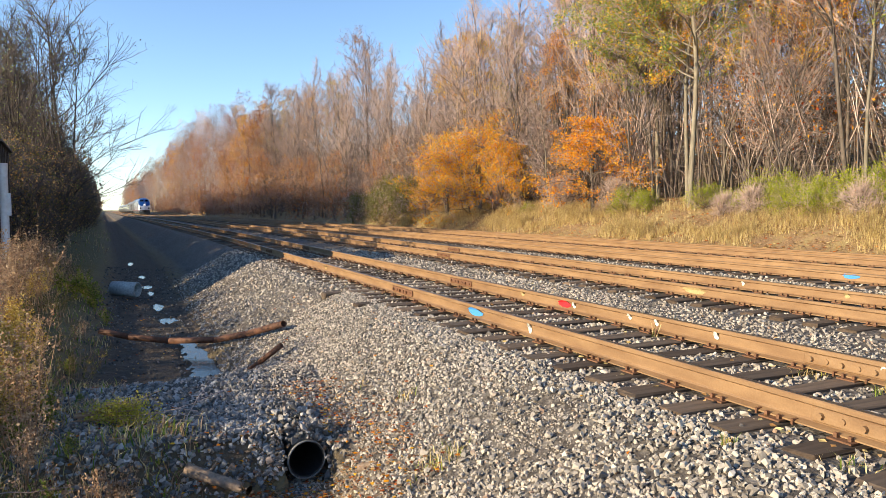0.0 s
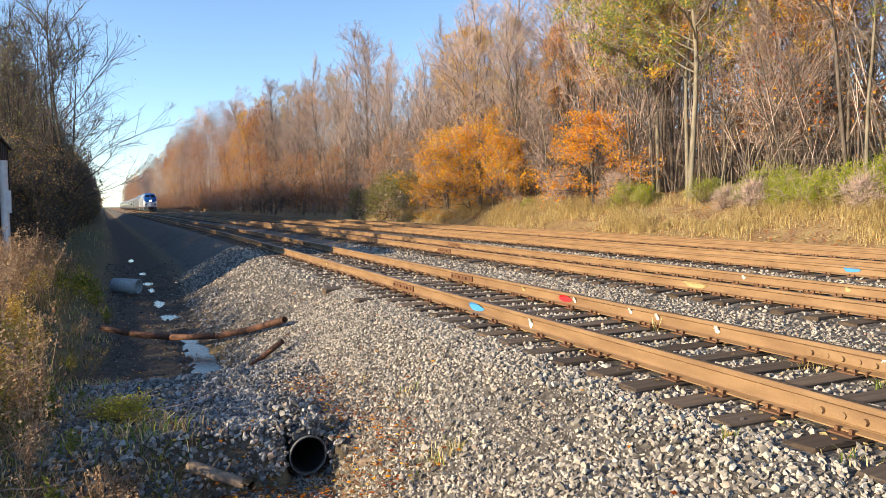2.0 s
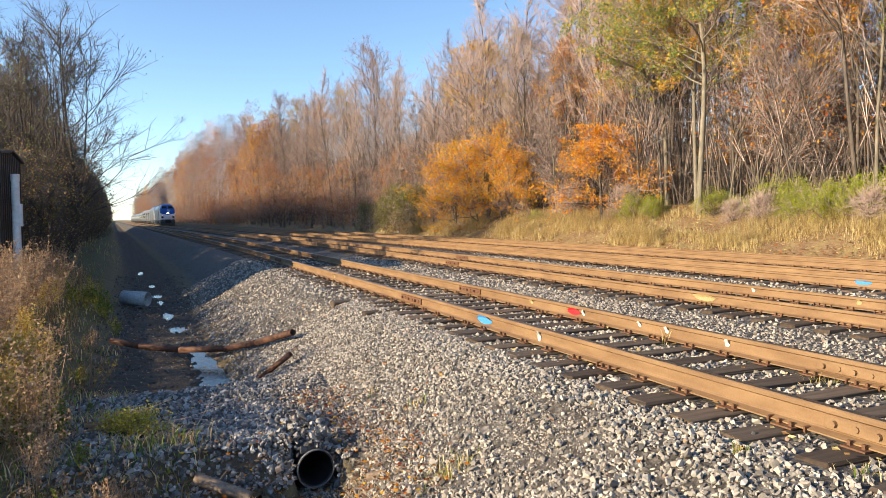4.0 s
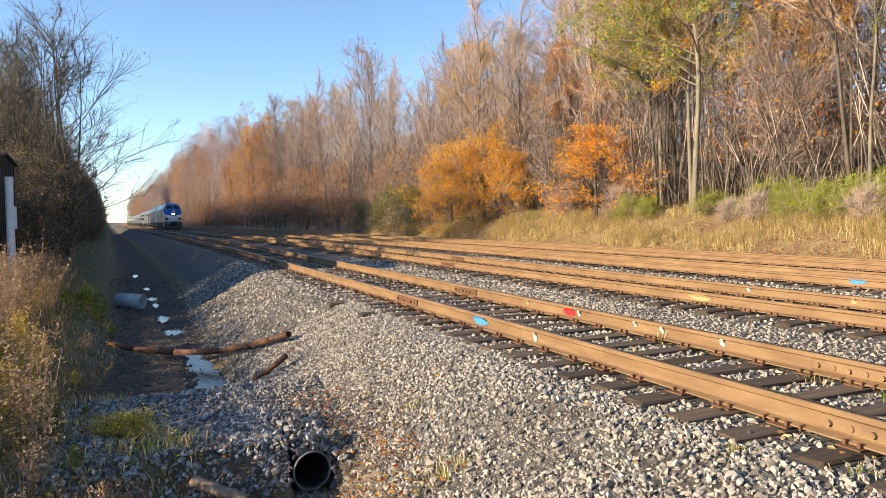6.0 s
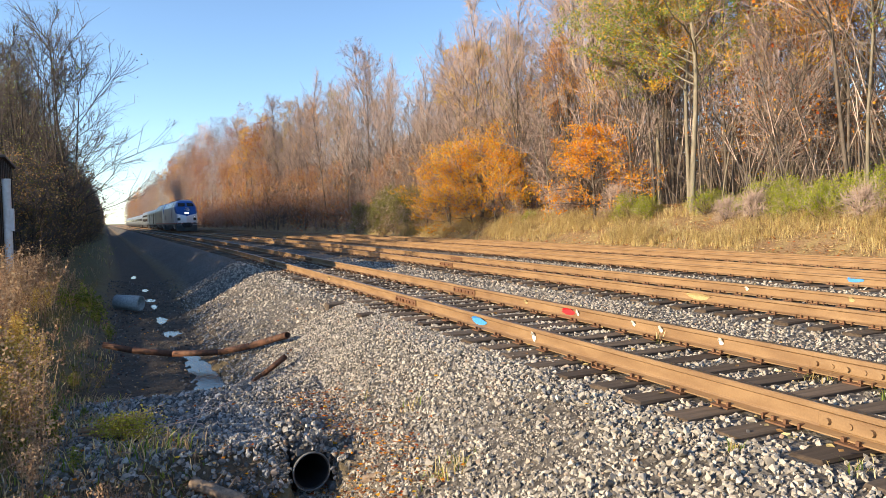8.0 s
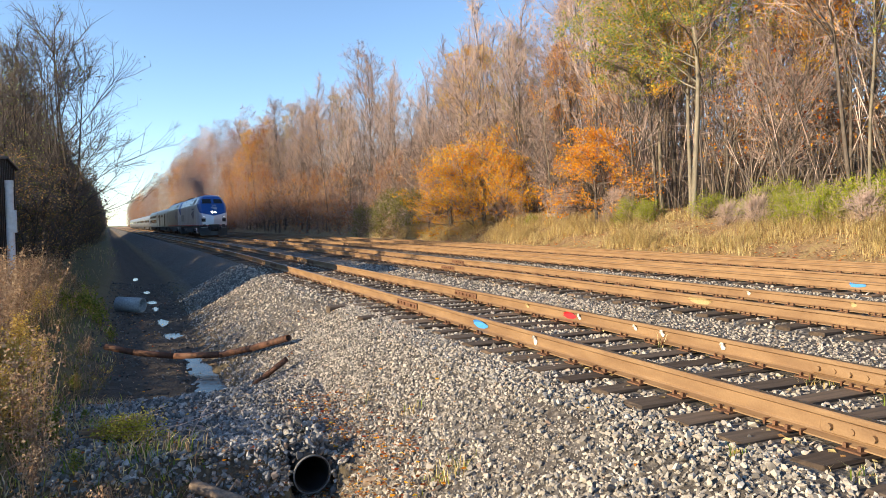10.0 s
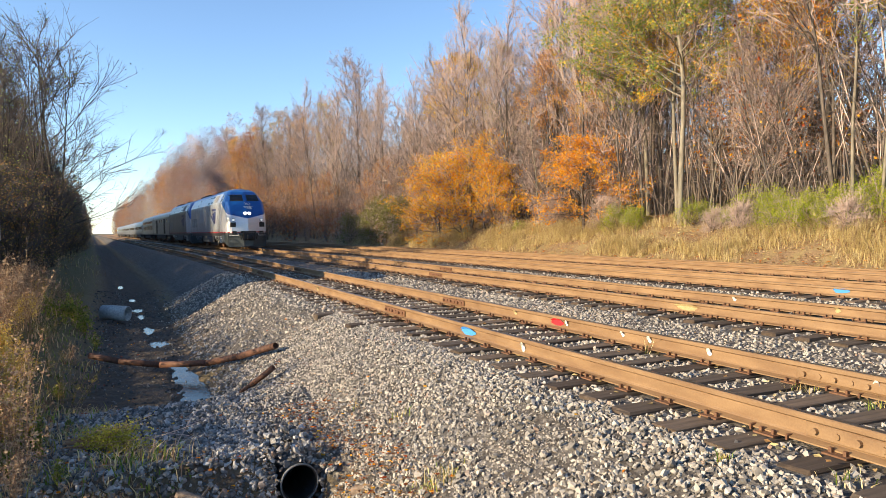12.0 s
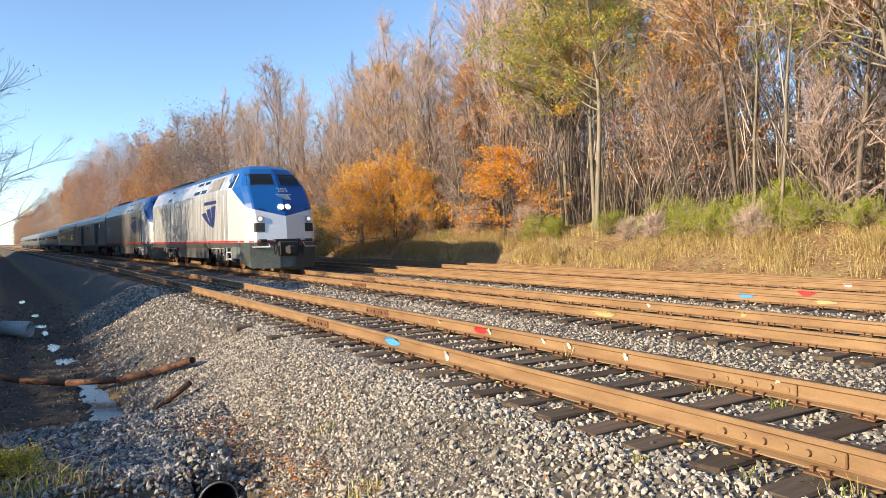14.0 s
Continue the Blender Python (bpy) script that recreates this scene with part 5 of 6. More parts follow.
scatter_stones("slope_ballast", "ballast slope further along the line", stone_spots(1.0, 7.9, 12.5, 27, 120, 4), 0.04, 14)
scatter_stones("middle_ballast", "ballast round the main track", stone_spots(7.9, 12.3, 3.5, 24, 105, 5), 0.034, 15)
scatter_stones("outer_ballast", "ballast of the outer tracks", stone_spots(12.3, 19.2, 5, 28, 34, 6), 0.042, 16)


SMOKE = build_smoke()


scatter_stones("fine_grit", "patch of fine grey grit in the ballast", [(rngs.gauss(2.95, 0.28), rngs.gauss(4.9, 0.5)) for _ in range(2600)], 0.011, 20)
mouth = []
for _ in range(620):
    a, r = rngs.uniform(-0.3, 3.44), rngs.uniform(0.21, 0.38)
    mouth.append((1.48 + r * math.cos(a), 6.62 + 1.15 * rngs.random() ** 1.3, -1.135 + r * math.sin(a) * 0.95))
for _ in range(420):
    y = rngs.uniform(6.45, 7.3)
    x = rngs.uniform(1.68, 2.0) if rngs.random() < 0.6 else rngs.uniform(1.0, 1.3)
    mouth.append((x, y, rngs.uniform(-1.36, -1.0) + 0.25 * max(0, y - 6.8)))
scatter_stones("mouth_stones", "dark stones packed round the culvert's mouth", [m[:2] for m in mouth], 0.04, 18, M_STONE_DARK, [m[2] for m in mouth])


def single_stones():
    rng = random.Random(21)
    meshes = [bulk_mesh("stone", co * 0.03, fa, M_STONE_ONE) for co, fa in SHAPES]
    for k in range(290):
        x, y = rng.uniform(1.7, 3.5), rng.uniform(2.6, 5.6)
        m = pose(x, y, lie(x, y) + 0.03, rng.uniform(0, 360), rng.uniform(0, 360), rng.uniform(0, 360))
        ob = piece("stone", rng.choice(meshes), ground, m=m @ Matrix.Diagonal((*(rng.uniform(0.7, 1.5),) * 3, 1)))


# ---- the ditch ----
bm = bmesh.new()
ys = [10.2 + 0.8 * k for k in range(46)]
left = [(bm.verts.new((-0.5 + bend(y), y, -1.402)), bm.verts.new((1.7 + bend(y), y, -1.402))) for y in ys]
for (a, b), (c, d) in zip(left, left[1:]):
    bm.faces.new((a, b, d, c))
tagged(part("water", bm, M_WATER), "shallow ditch water that mirrors the sky", "water", kind="structure")

M_PIPE = plain("black_plastic", (0.03, 0.032, 0.034), 0.45, 0, 20)
M_RIM = plain("scuffed_rim", (0.2, 0.21, 0.215), 0.4, 0, 30, 0.3)
M_CONCRETE = plain("pale_pipe", (0.36, 0.42, 0.44), 0.7, 0, 16)
M_IRON = plain("rusted_pipe", (0.12, 0.055, 0.032), 0.75, 0.1, 14, 0.45)
M_WOOD = plain("rotten_wood", (0.25, 0.19, 0.14), 0.9, 0, 22, 0.4)


def tube_along(bm, a, b, outer, inner, sides=28, ribs=0):
    """A hollow pipe from a to b."""
    a, b = Vector(a), Vector(b)
    way = (b - a).normalized()
    u = way.orthogonal().normalized()
    v = way.cross(u)
    steps = max(2, ribs * 2 + 1)
    rings = []
    for k in range(steps):
        r = outer - (0.014 if ribs and k % 2 else 0.0)
        rings.append([bm.verts.new(a + (b - a) * (k / (steps - 1)) + (u * math.cos(t) + v * math.sin(t)) * r) for t in (2 * math.pi * i / sides for i in range(sides))])
    for k in (steps - 1, 0):
        rings.append([bm.verts.new(a + (b - a) * (k / (steps - 1)) + (u * math.cos(t) + v * math.sin(t)) * inner) for t in (2 * math.pi * i / sides for i in range(sides))])
    rings.append(rings[0])
    for r0, r1 in zip(rings, rings[1:]):
        for i in range(sides):
            j = (i + 1) % sides
            bm.faces.new((r0[i], r0[j], r1[j], r1[i]))
    bmesh.ops.recalc_face_normals(bm, faces=bm.faces)


culvert = thing("culvert", "black corrugated culvert pipe under the stones", "drain pipe")
bm = bmesh.new()
tube_along(bm, (1.49, 6.6, -1.135), (1.4, 10.0, -1.2), 0.185, 0.165, 32, 20)
part("pipe_wall", bm, M_PIPE, culvert)
bm = bmesh.new()
tube_along(bm, (1.491, 6.575, -1.135), (1.488, 6.605, -1.135), 0.188, 0.179, 32)
part("pipe_rim", bm, M_RIM, culvert, "scuffed pale rim")

bm = bmesh.new()
pts = [(2.28, 11.62, -0.62), (1.85, 12.7, -0.93), (1.4, 13.6, -1.16), (0.6, 14.1, -1.2), (-0.1, 14.3, -1.1), (-0.6, 14.5, -0.98)]
for a, b in zip(pts, pts[1:]):
    tube_along(bm, a, b, 0.058, 0.046, 14)
tagged(part("fallen_pipe", bm, M_IRON, smooth=True), "rust-red pipe lying across the ditch", "pipe")
bm = bmesh.new()
tube_along(bm, (2.02, 10.5, -0.76), (1.6, 10.95, -1.2), 0.042, 0.03, 14)
tagged(part("pipe_stub", bm, M_IRON, smooth=True), "short rusty pipe end in the slope", "pipe")
bm = bmesh.new()
tube_along(bm, (0.12, 22.3, -1.06), (-0.55, 22.7, -1.02), 0.22, 0.19, 24)
tagged(part("drain_pipe", bm, M_CONCRETE, smooth=True), "pale grey drain pipe end in the bank", "pipe")


def fallen_log(a, b, r, seed, name="log"):
    g = Growth(seed)
    a, b = Vector(a), Vector(b)
    g.tube(a, b - a, (b - a).length, r, r * 0.75, 7, 9, 0.05)
    for k in range(3):
        g.tube(a.lerp(b, 0.3 + 0.2 * k), (0.4, 0.3 - 0.4 * k, 0.5), 0.16, r * 0.3, r * 0.1, 2, 5, 0.2)
    return tagged(piece(name, mesh_of(name, g.v, g.f, [M_WOOD], smooth=True)), "weathered grey-brown log half buried in leaves", "log")


for k in range(26):
    x, y, a = rngv.uniform(-1.3, 0.7), rngv.uniform(5.3, 8.4), rngv.uniform(0, 6.28)
    g = Growth(300 + k)
    g.tube((x, y, lie(x, y) + 0.03), (math.cos(a), math.sin(a), 0.08), rngv.uniform(0.3, 0.8), 0.006, 0.003, 4, 4, 0.12)
    tagged(piece("twig", mesh_of("twig", g.v, g.f, [M_TWIG])), "thin dry fallen twig beside the ditch", "twig", "fallen twigs")
fallen_log((0.4, 6.62, -1.07), (0.92, 6.22, -1.22), 0.06, 61)
fallen_log((-0.9, 7.18, -0.86), (-0.36, 7.45, -0.82), 0.009, 64, "stick")
fallen_log((1.85, 6.05, -1.1), (2.25, 5.75, -0.96), 0.045, 62)
fallen_log((2.6, 3.1, -0.6), (3.25, 2.85, -0.42), 0.03, 63, "stick")


# ---- litter, grass and weeds ----
def litter(name, label, spots, size, mats, seed):
    rng = random.Random(seed)
    v, f = leaf_quads([Vector((x, y, lie(x, y) + rng.uniform(0.015, 0.06))) for x, y in spots], size, rng, 0.0)
    v = np.array(v).reshape(-1, 4, 3)
    v[:, :, 2] = v[:, :1, 2] + (v[:, :, 2] - v[:, :1, 2]) * 0.35
    me = mesh_of(name, v.reshape(-1, 3).tolist(), f, mats, [(i // 2) % len(mats) for i in range(len(f))])
    return tagged(piece(name, me), label, "leaf litter", kind="stuff")


spots = [(rngv.gauss(1.95, 0.22), rngv.uniform(5.0, 8.6)) for _ in range(900)] + [(rngv.gauss(1.2, 0.6), rngv.gauss(6.15, 0.35)) for _ in range(900)]
spots += [(rngv.uniform(-1.2, 1.6), rngv.uniform(5.0, 8.6)) for _ in range(260)] + [(rngv.uniform(-1.3, 1.3), rngv.uniform(4.7, 6.5)) for _ in range(1500)] + [(rngv.uniform(1.6, 3.4), rngv.uniform(3, 14)) for _ in range(160)] + [(rngv.uniform(-2, 0.8), rngv.uniform(4.6, 22)) for _ in range(500)]
litter("fallen_leaves", "orange and brown fallen leaves on the stones", spots, 0.05, [M_LEAF["red"], M_WEED, M_LEAF["rust"], M_LEAF["red"], M_LEAF["orange"], M_WEED, M_LEAF["rust"], M_LEAF["tan"]], 32)
spots = [(rngv.uniform(19.8, 24.5) + 0.0, rngv.uniform(5, 50)) for _ in range(16000)]
litter("bank_leaves", "brown leaf litter on the far bank", spots, 0.12, [M_LEAF["tan"], M_WEED, M_LEAF["red"], M_WEED, M_STRAW], 33)
spots = [(rngv.choice((4.19, 5.7)) + rngv.gauss(0, 0.16), rngv.uniform(2, 16)) for _ in range(420)] + [(rngv.uniform(3.6, 12), rngv.uniform(3, 18)) for _ in range(300)]
litter("track_leaves", "dry leaves caught against the rails", spots, 0.06, [M_LEAF["tan"], M_STRAW], 34)


def blades(name, label, tufts, mats, seed, wide=0.012, droop=0.0):
    """Grass: tufts of (x, y, count, height, spread)."""
    rng, v, f, idx = random.Random(seed), [], [], []
    for x, y, count, height, spread in tufts:
        for _ in range(count):
            px, py = x + rng.gauss(0, spread), y + rng.gauss(0, spread)
            z = lie(px, py) - 0.02
            a = rng.uniform(0, 6.28)
            h = height * rng.uniform(0.3, 1.25)
            lean = Vector((math.cos(a), math.sin(a), 0)) * h * rng.uniform(0.25, 1.3)
            side = Vector((-math.sin(a), math.cos(a), 0)) * wide * rng.uniform(0.6, 1.4)
            p = Vector((px, py, z))
            mid, tip = p + lean * 0.3 + Vector((0, 0, h * 0.6)), p + lean * (1 + droop) + Vector((0, 0, h * rng.uniform(0.75 - droop * 0.6, 1)))
            k = len(v)
            v += [tuple(p - side), tuple(p + side), tuple(mid + side * 0.8), tuple(mid - side * 0.8), tuple(tip)]
            f += [(k, k + 1, k + 2, k + 3), (k + 3, k + 2, k + 4)]
            m = rng.randrange(len(mats))
            idx += [m, m]
    return tagged(piece(name, mesh_of(name, v, f, mats, idx)), label, "grass", kind="stuff")


tufts = []
for _ in range(1500):
    y = rngv.uniform(6, 62)
    x = rngv.uniform(20.45, 23.0) + bend(y)
    thick = 0.5 + 0.6 * noise.noise((x * 0.7, y * 0.45, 1))
    if thick < 0.41 + (0.12 if x - bend(y) < 21.0 else 0):
        continue
    tufts.append((x, y, int(30 + 70 * thick), (0.16 + 0.8 * thick * rngv.uniform(0.4, 1.2)) * (1.15 if y > 24 else 0.85), rngv.uniform(0.06, 0.3)))
blades("dry_bank_grass", "tall straw-coloured dry grass on the far bank", tufts, [M_STRAW, M_STRAW, M_STRAW, M_STRAW, M_WEED], 35, 0.0048, 0.8)
tufts = [(rngv.uniform(-5, -0.6), rngv.uniform(4.5, 20), 14, rngv.uniform(0.1, 0.26), 0.18) for _ in range(300)]
tufts += [(rngv.uniform(-1.3, -0.2), rngv.uniform(8, 11), 14, 0.15, 0.15) for _ in range(40)]
tufts += [(-4 + rngv.uniform(-3, 3.3) + bend(y), y, 12, rngv.uniform(0.3, 0.7), 0.3) for y in np.arange(20, 80, 0.6)]
blades("ditch_grass", "short brown and green grass on the ditch bank", tufts, [M_WEED, M_GRASS, M_WEED, M_STRAW], 36, 0.007)
blades("gravel_tufts", "small green grass tufts in the gravel", [(2.28, 5.2, 60, 0.16, 0.08), (2.38, 5.1, 40, 0.13, 0.06), (3.5, 3.3, 40, 0.1, 0.03), (2.5, 6.6, 14, 0.18, 0.05), (2.4, 7.6, 10, 0.16, 0.05),
                                                                      (5.5, 3.6, 30, 0.1, 0.07), (5.5, 4.3, 40, 0.12, 0.09), (3.8, 2.7, 40, 0.1, 0.07), (5.6, 6.4, 8, 0.26, 0.03), (4.0, 2.2, 40, 0.12, 0.08)], [M_STRAW, M_GRASS, M_STRAW], 37, 0.004)


def weed(seed, height, stems, leaves, size, mat, spread=0.12, plume=0.0):
    """Stems and leaves of a tall weed; plume gathers the leaves in a head."""
    g = Growth(seed)
    rng, spots = g.rng, []
    for s in range(stems):
        a, o = rng.uniform(0, 6.28), rng.uniform(0, spread)
        h = height * rng.uniform(0.65, 1.1)
        st = g.tube((o * math.cos(a), o * math.sin(a), -0.05), (math.cos(a) * o * 1.3, math.sin(a) * o * 1.3, 1), h, 0.006, 0.003, 3, 3, 0.07)
        for k in range(5):
            p, w, r = g.along(st, rng.uniform(0.35, 0.98))
            br = g.tube(p, (rng.gauss(0, 0.8), rng.gauss(0, 0.8), rng.uniform(0.3, 1)), height * rng.uniform(0.08, 0.24), 0.003, 0.0015, 1, 3, 0.15)
            spots += [q[0] for q in br]
        for u in np.linspace(plume, 1, 10):
            spots.append(g.along(st, float(min(u, 0.99)))[0])
    picks = [rng.choice(spots) + Vector((rng.gauss(0, 0.03), rng.gauss(0, 0.03), rng.gauss(0, 0.03))) for _ in range(leaves)]
    return (g.v, g.f), leaf_quads(picks, size, rng, 0.0), mat


WEEDS = {
    "dry": (weed(51, 1.55, 9, 420, 0.045, M_WEED, 0.22, 0.4), "tall dry reddish-brown weed by the ditch"),
    "dry_low": (weed(52, 0.8, 10, 300, 0.04, M_WEED, 0.25, 0.2), "low dead brown weed on the bank"),
    "gold": (weed(53, 0.85, 8, 900, 0.032, M_GOLD, 0.12, 0.55), "golden plumed weed in seed"),
    "green": (weed(54, 0.75, 5, 320, 0.05, M_LEAF["weed"], 0.12, 0.05), "yellow-green leafy weed beside the ditch"),
    "feather": (weed(56, 0.95, 26, 2600, 0.026, M_LEAF["feather"], 0.09, 0.3), "yellow-green feathery weed lying flat on the stones"),
    "bramble": (weed(55, 1.1, 12, 500, 0.05, M_LEAF["dull"], 0.4, 0.1), "dark tangled bramble on the bank"),
}
WEED_FIRST = {}


def put_weed(kind, x, y, scale=1.0, m=None):
    m = m or pose(x, y, lie(x, y) - 0.02, rngv.gauss(0, 6), rngv.gauss(0, 6), rngv.uniform(0, 360))
    if kind not in WEED_FIRST:
        ((v, f), (lv, lf), mat), label = WEEDS[kind]
        top = thing("weed", label, "weed", "weeds on the ditch bank")
        piece("stem", mesh_of("stem", v, f, [M_WEED]), top)
        piece("foliage", mesh_of("foliage", lv, lf, [mat]), top)
        WEED_FIRST[kind] = top
        top.matrix_basis = m
    else:
        top = copy_thing(WEED_FIRST[kind], m)
    top.scale = (scale,) * 3
    return top


for _ in range(62):
    y = rngv.uniform(10, 21)
    put_weed(rngv.choice(("dry", "dry", "dry", "dry_low")), -0.14 * y + rngv.uniform(-0.9, 0.1 if y > 15 else -0.2), y, rngv.uniform(0.6, 1.0))
for _ in range(14):
    put_weed(rngv.choice(("dry", "bramble", "dry")), rngv.uniform(-3.3, -2.2), rngv.uniform(5.5, 10.4), rngv.uniform(0.5, 0.7))
for _ in range(24):
    put_weed(rngv.choice(("dry_low", "bramble", "dry_low")), rngv.uniform(-2.0, -0.8), rngv.uniform(9, 25), rngv.uniform(0.3, 0.6))
for x, y, s in ((-1.5, 10.6, 1.0), (-1.62, 11.2, 1.0), (-1.42, 10.9, 0.9), (-1.35, 8.6, 0.8), (-1.5, 8.9, 0.9), (-1.75, 12.2, 0.8), (-1.3, 9.4, 0.6), (-1.7, 11.8, 1.1), (-1.35, 10.2, 1.0), (-1.25, 8.2, 0.75), (-1.6, 10.1, 1.1)):
    put_weed("gold", x, y, s)
for x, y, s in ((-1.1, 8.4, 0.6), (-0.83, 8.3, 0.55), (-1.2, 8.1, 0.6), (-0.35, 5.95, 0.5), (-1.35, 19.6, 1.1), (-1.0, 19.2, 1.2), (-1.15, 20.3, 1.3), (-1.7, 19.9, 1.1), (-0.85, 18.8, 1.0), (-0.55, 16.9, 0.7),
                (-0.9, 11.6, 0.5), (-0.6, 8.9, 0.25)):
    put_weed("green", x, y, s)
for x, y in ((-0.75, 6.3), (-0.3, 6.0), (-0.2, 6.4), (-0.85, 6.9), (-0.95, 7.6)):
    put_weed("dry_low", x, y, 0.6)
put_weed("feather", 0, 0, 0.85, pose(-0.52, 7.66, -0.75, 3, 86, -18))
for _ in range(28):
    put_weed(rngv.choice(("dry", "gold", "bramble", "dry_low", "gold")), rngv.uniform(-2.3, -1.3), rngv.uniform(7.0, 10.6), rngv.uniform(0.6, 0.85))
put_weed("gold", -1.08, 8.1, 0.85)
put_weed("gold", -1.16, 8.3, 0.8)
put_weed("green", -0.78, 7.76, 0.35)
put_weed("green", -1.0, 7.5, 0.5)
for _ in range(34):
    put_weed(rngv.choice(("dry", "dry", "gold", "dry_low")), rngv.uniform(-3.0, -1.5), rngv.uniform(15, 24), rngv.uniform(0.6, 0.95))
for x, y, k, s in ((-0.95, 7.3, "dry", 0.75), (-1.05, 7.6, "dry", 0.85), (-0.88, 6.6, "dry", 0.55), (-0.3, 6.1, "dry_low", 0.7), (-0.1, 5.9, "dry_low", 0.6), (-0.7, 6.2, "green", 0.6),
                   (-0.55, 6.8, "green", 0.4), (-0.15, 6.5, "dry_low", 0.45), (0.3, 6.2, "dry_low", 0.3), (-0.9, 9.2, "green", 0.35)):
    put_weed(k, x, y, s)
blades("foreground_grass", "dead and green grass in the shade of the ditch", [(rngv.uniform(-1.4, 0.5), rngv.uniform(4.8, 7.2), 16, rngv.uniform(0.08, 0.24), 0.12) for _ in range(190)]
       + [(rngv.gauss(-0.57, 0.16), rngv.gauss(8.55, 0.15), 22, 0.1, 0.08) for _ in range(26)], [M_STRAW, M_GRASS, M_WEED], 38, 0.006)


# ---- the shed and its pipe ----
M_SHED = plain("dark_brown_siding", (0.035, 0.027, 0.024), 0.6, 0, 10, 0.3)
M_PVC = plain("white_pipe", (0.62, 0.66, 0.72), 0.45, 0, 9, 0.12)
shed = thing("shed", "dark brown metal-sided trackside shed with a low gable roof", "shed")
SX0, SX1, SY0, SY1 = -8.0, -3.36, 21.2, 24.9
RIDGE = (SY0 + SY1) / 2


def gable(y):
    """The roof's height: a ridge that points at the line."""
    return 3.24 - 0.1 * abs(y - RIDGE)


bm = bmesh.new()
ends = [[bm.verts.new((x, y, z)) for y, z in ((SY0, -0.8), (SY1, -0.8), (SY1, gable(SY1)), (RIDGE, gable(RIDGE)), (SY0, gable(SY0)))] for x in (SX0, SX1)]
for i in range(5):
    k = (i + 1) % 5
    bm.faces.new((ends[0][i], ends[0][k], ends[1][k], ends[1][i]))
bm.faces.new(ends[0])
bm.faces.new(ends[1])
bmesh.ops.recalc_face_normals(bm, faces=bm.faces)
part("shed_wall", bm, M_SHED, shed)
for k in range(15):
    x = SX0 + 0.15 + k * 0.3
    bar("siding_rib", (x, SY0 - 0.035, -0.6), (x + 0.08, SY0, gable(SY0) - 0.02), M_SHED, shed)
for k in range(12):
    y = SY0 + 0.1 + k * 0.3
    bar("siding_rib", (SX1, y, -0.6), (SX1 + 0.035, y + 0.08, min(gable(y), gable(y + 0.08)) - 0.01), M_SHED, shed)
for a, b in ((SY0 - 0.12, RIDGE), (RIDGE, SY1 + 0.12)):
    bm = bmesh.new()
    top = [bm.verts.new((x, y, gable(y) + dz)) for dz in (0.004, 0.07) for x, y in ((SX0 - 0.1, a), (SX1 + 0.1, a), (SX1 + 0.1, b), (SX0 - 0.1, b))]
    for f in ((0, 3, 2, 1), (4, 5, 6, 7), (0, 1, 5, 4), (1, 2, 6, 5), (2, 3, 7, 6), (3, 0, 4, 7)):
        bm.faces.new([top[i] for i in f])
    part("shed_roof", bm, M_SHED, shed)
vent = thing("vent_pipe", "white plastic pipe standing beside the shed", "pipe")
bm = bmesh.new()
rod(bm, (-3.06, 21.6, -0.8), (-3.05, 21.6, 2.42), 0.1, sides=20)
part("pipe_shaft", bm, M_PVC, vent, smooth=False)
bm = bmesh.new()
rod(bm, (-3.05, 21.6, 2.36), (-3.05, 21.6, 2.54), 0.108, sides=20)
part("pipe_cap", bm, M_PVC, vent)
bm = bmesh.new()
box(bm, (-2.99, 21.52, 1.15), (-2.9, 21.66, 1.75), 0.01)
part("pipe_box", bm, M_PVC, vent)

# ---- paint marks on the rails, odd long ties ----
PAINTS = {"blue": (0.06, 0.3, 0.8), "red": (0.75, 0.02, 0.03), "white": (0.8, 0.79, 0.7), "yellow": (0.42, 0.33, 0.16)}
M_PAINT = {k: plain("paint_" + k, v, 0.55, 0, 60, 0.3) for k, v in PAINTS.items()}


def dab(track, side, y, wide, tall, z, col):
    """A ragged dab of paint on a rail's near flank."""
    rng = random.Random(int(y * 100))
    x = TRACKS[track] + side * GAUGE / 2 + bend(y)
    bm = bmesh.new()
    rows = [(-0.0135, z - tall / 2), (-0.0135, z + tall / 4), (-0.0395, max(z + tall / 2, -0.035))]
    pts = [[bm.verts.new((x + dx - 0.003, y + wide * (k / 5 - 0.5) + rng.uniform(-0.12, 0.12) * wide, z + (zz - z) * (0.35 + 0.65 * math.sqrt(max(0, 1 - (k / 2.5 - 1) ** 2))) + rng.uniform(-0.006, 0.004))) for k in range(6)] for dx, zz in rows]
    for r0, r1 in zip(pts, pts[1:]):
        for k in range(5):
            bm.faces.new((r0[k], r0[k + 1], r1[k + 1], r1[k]))
    rail = [c for c in TRACK_TOPS[track].children if c.name.startswith("rail")][(side + 1) // 2]
    part("paint_mark", bm, M_PAINT[col], rail, col + " paint mark")


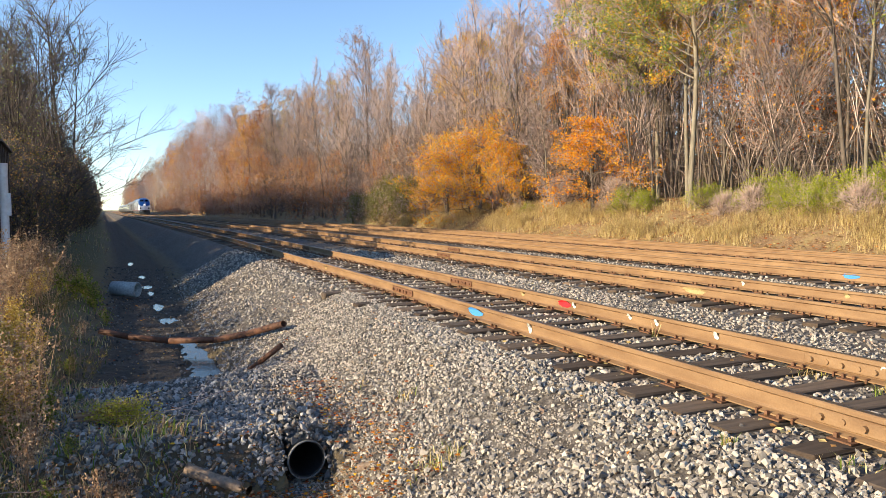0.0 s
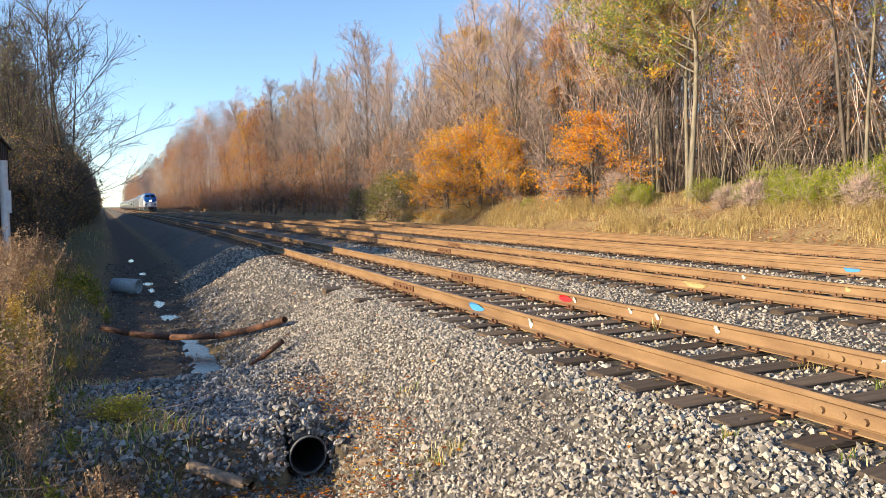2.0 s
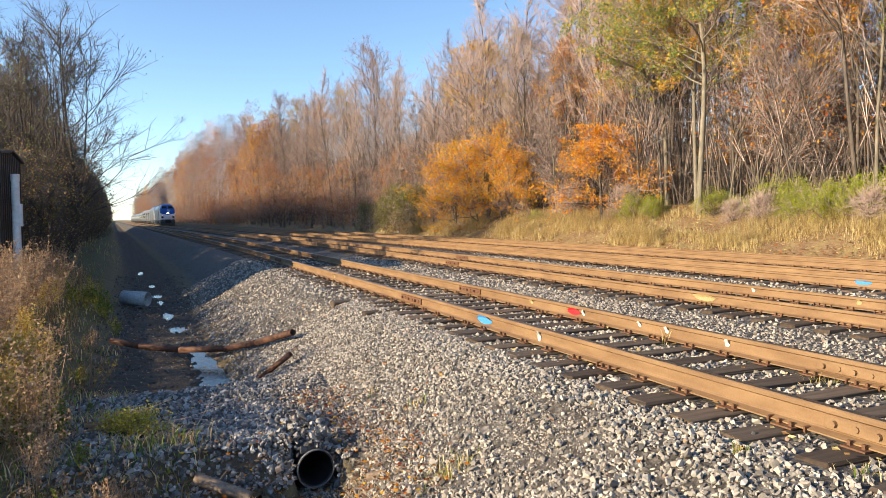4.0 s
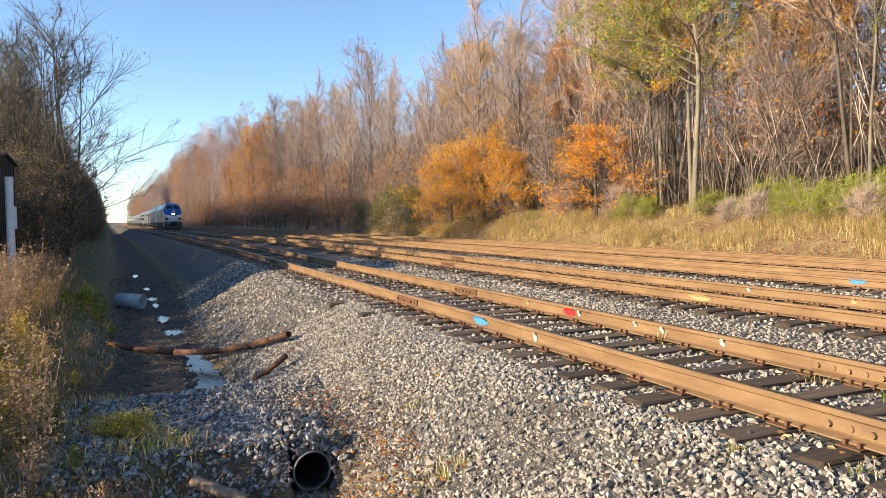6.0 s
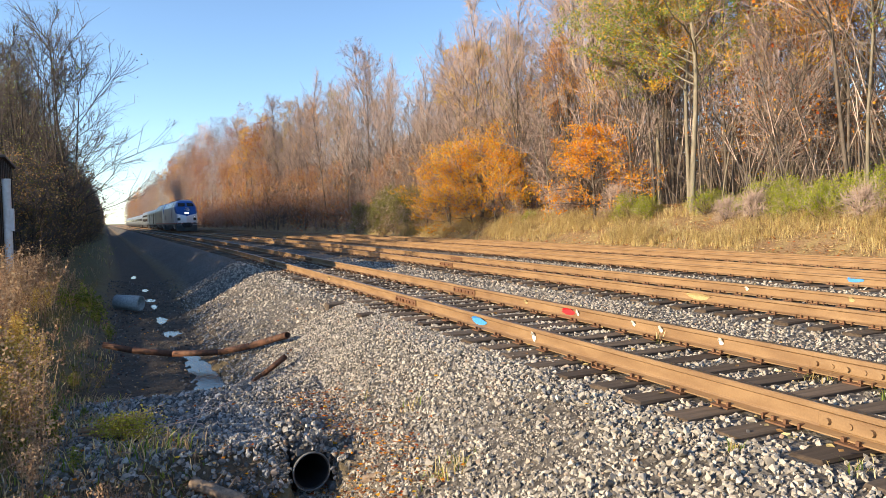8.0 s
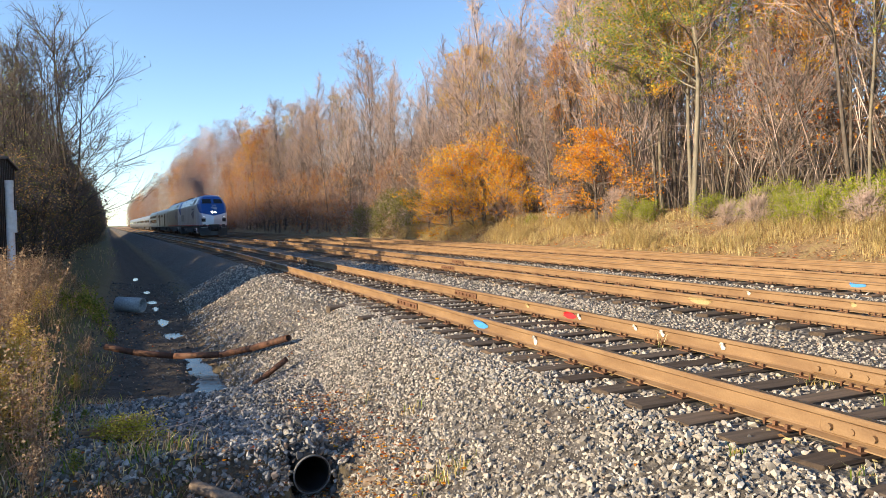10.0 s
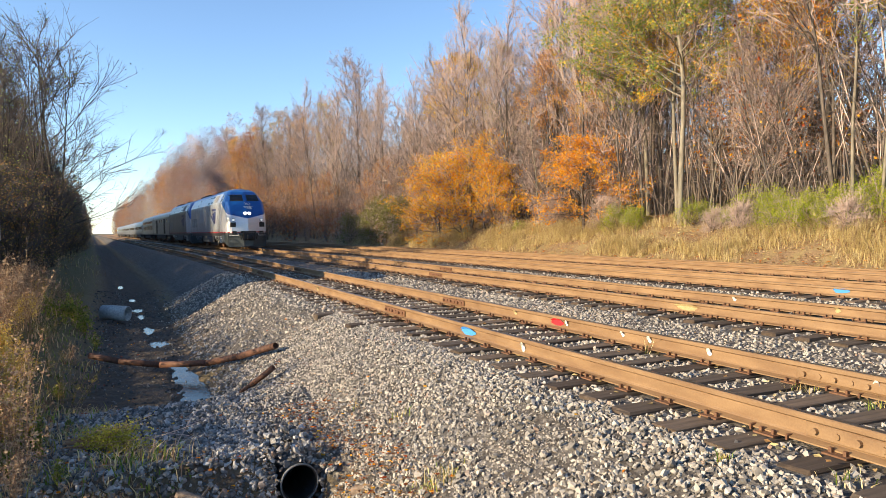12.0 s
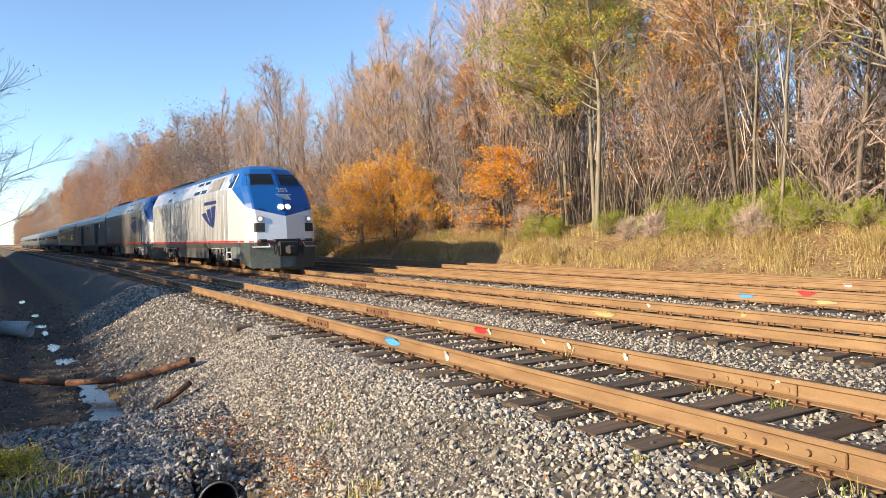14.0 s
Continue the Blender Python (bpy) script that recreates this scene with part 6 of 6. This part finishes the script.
for args in ((0, -1, 8.27, 0.4, 0.11, -0.09, "blue"), (0, -1, 6.87, 0.07, 0.12, -0.1, "white"), (0, -1, 16.1, 0.1, 0.1, -0.09, "yellow"), (0, 1, 8.4, 0.28, 0.1, -0.09, "red"),
             (0, 1, 8.15, 0.06, 0.05, -0.1, "white"), (0, 1, 5.53, 0.06, 0.06, -0.09, "white"), (0, 1, 6.95, 0.06, 0.06, -0.08, "white"), (0, 1, 6.46, 0.06, 0.06, -0.09, "white"),
             (0, 1, 9.56, 0.08, 0.06, -0.08, "yellow"), (0, 1, 3.7, 0.06, 0.06, -0.09, "white"), (1, -1, 8.8, 0.5, 0.09, -0.1, "yellow"), (1, 1, 9.17, 0.07, 0.07, -0.08, "white"), (1, 1, 7.18, 0.09, 0.08, -0.08, "yellow"),
             (2, -1, 9.15, 0.32, 0.1, -0.07, "blue"), (2, 1, 8.75, 0.36, 0.12, -0.08, "red"), (2, -1, 7.46, 0.4, 0.09, -0.08, "yellow"), (3, -1, 9.2, 0.2, 0.1, -0.05, "white")):
    dab(*args)
for y, dx in ((10.75, -0.2), (12.4, -0.3)):
    piece("tie", TIES[1], TRACK_TOPS[0], "long weathered tie end above the ballast", pose(TRACKS[0] + dx - 0.2, y, -0.225, 0, 0, 2))

single_stones()


# ---- what moves ----
def train_rows(offset, length):
    rows = []
    for k in range(29):
        t = k * 0.5
        y0 = NOSE_END + SPEED * (SECONDS - t) + offset
        y1 = y0 + length
        xa, xb = TRAIN_X + bend(y0 + 3), TRAIN_X + bend(y1 - 3)
        turn = math.atan2(xa - xb, length - 6)
        x = xa + (xa - xb) / (length - 6) * 3
        rows.append((t, pose(x, y0, 0, 0, 0, math.degrees(turn))))
    return rows


def motions():
    for ob, offset, length in CONSIST:
        walk(ob, train_rows(offset, length))
    walk(SMOKE, train_rows(0.0, LOCO))
    step = 1 / FPS
    for w in lead_wheels:
        place = w.matrix_basis.translation.copy()
        walk(w, [(k * step, pose(*place, math.degrees(SPEED * k * step / 0.51))) for k in range(int(SECONDS * FPS) + 1)])


motions()
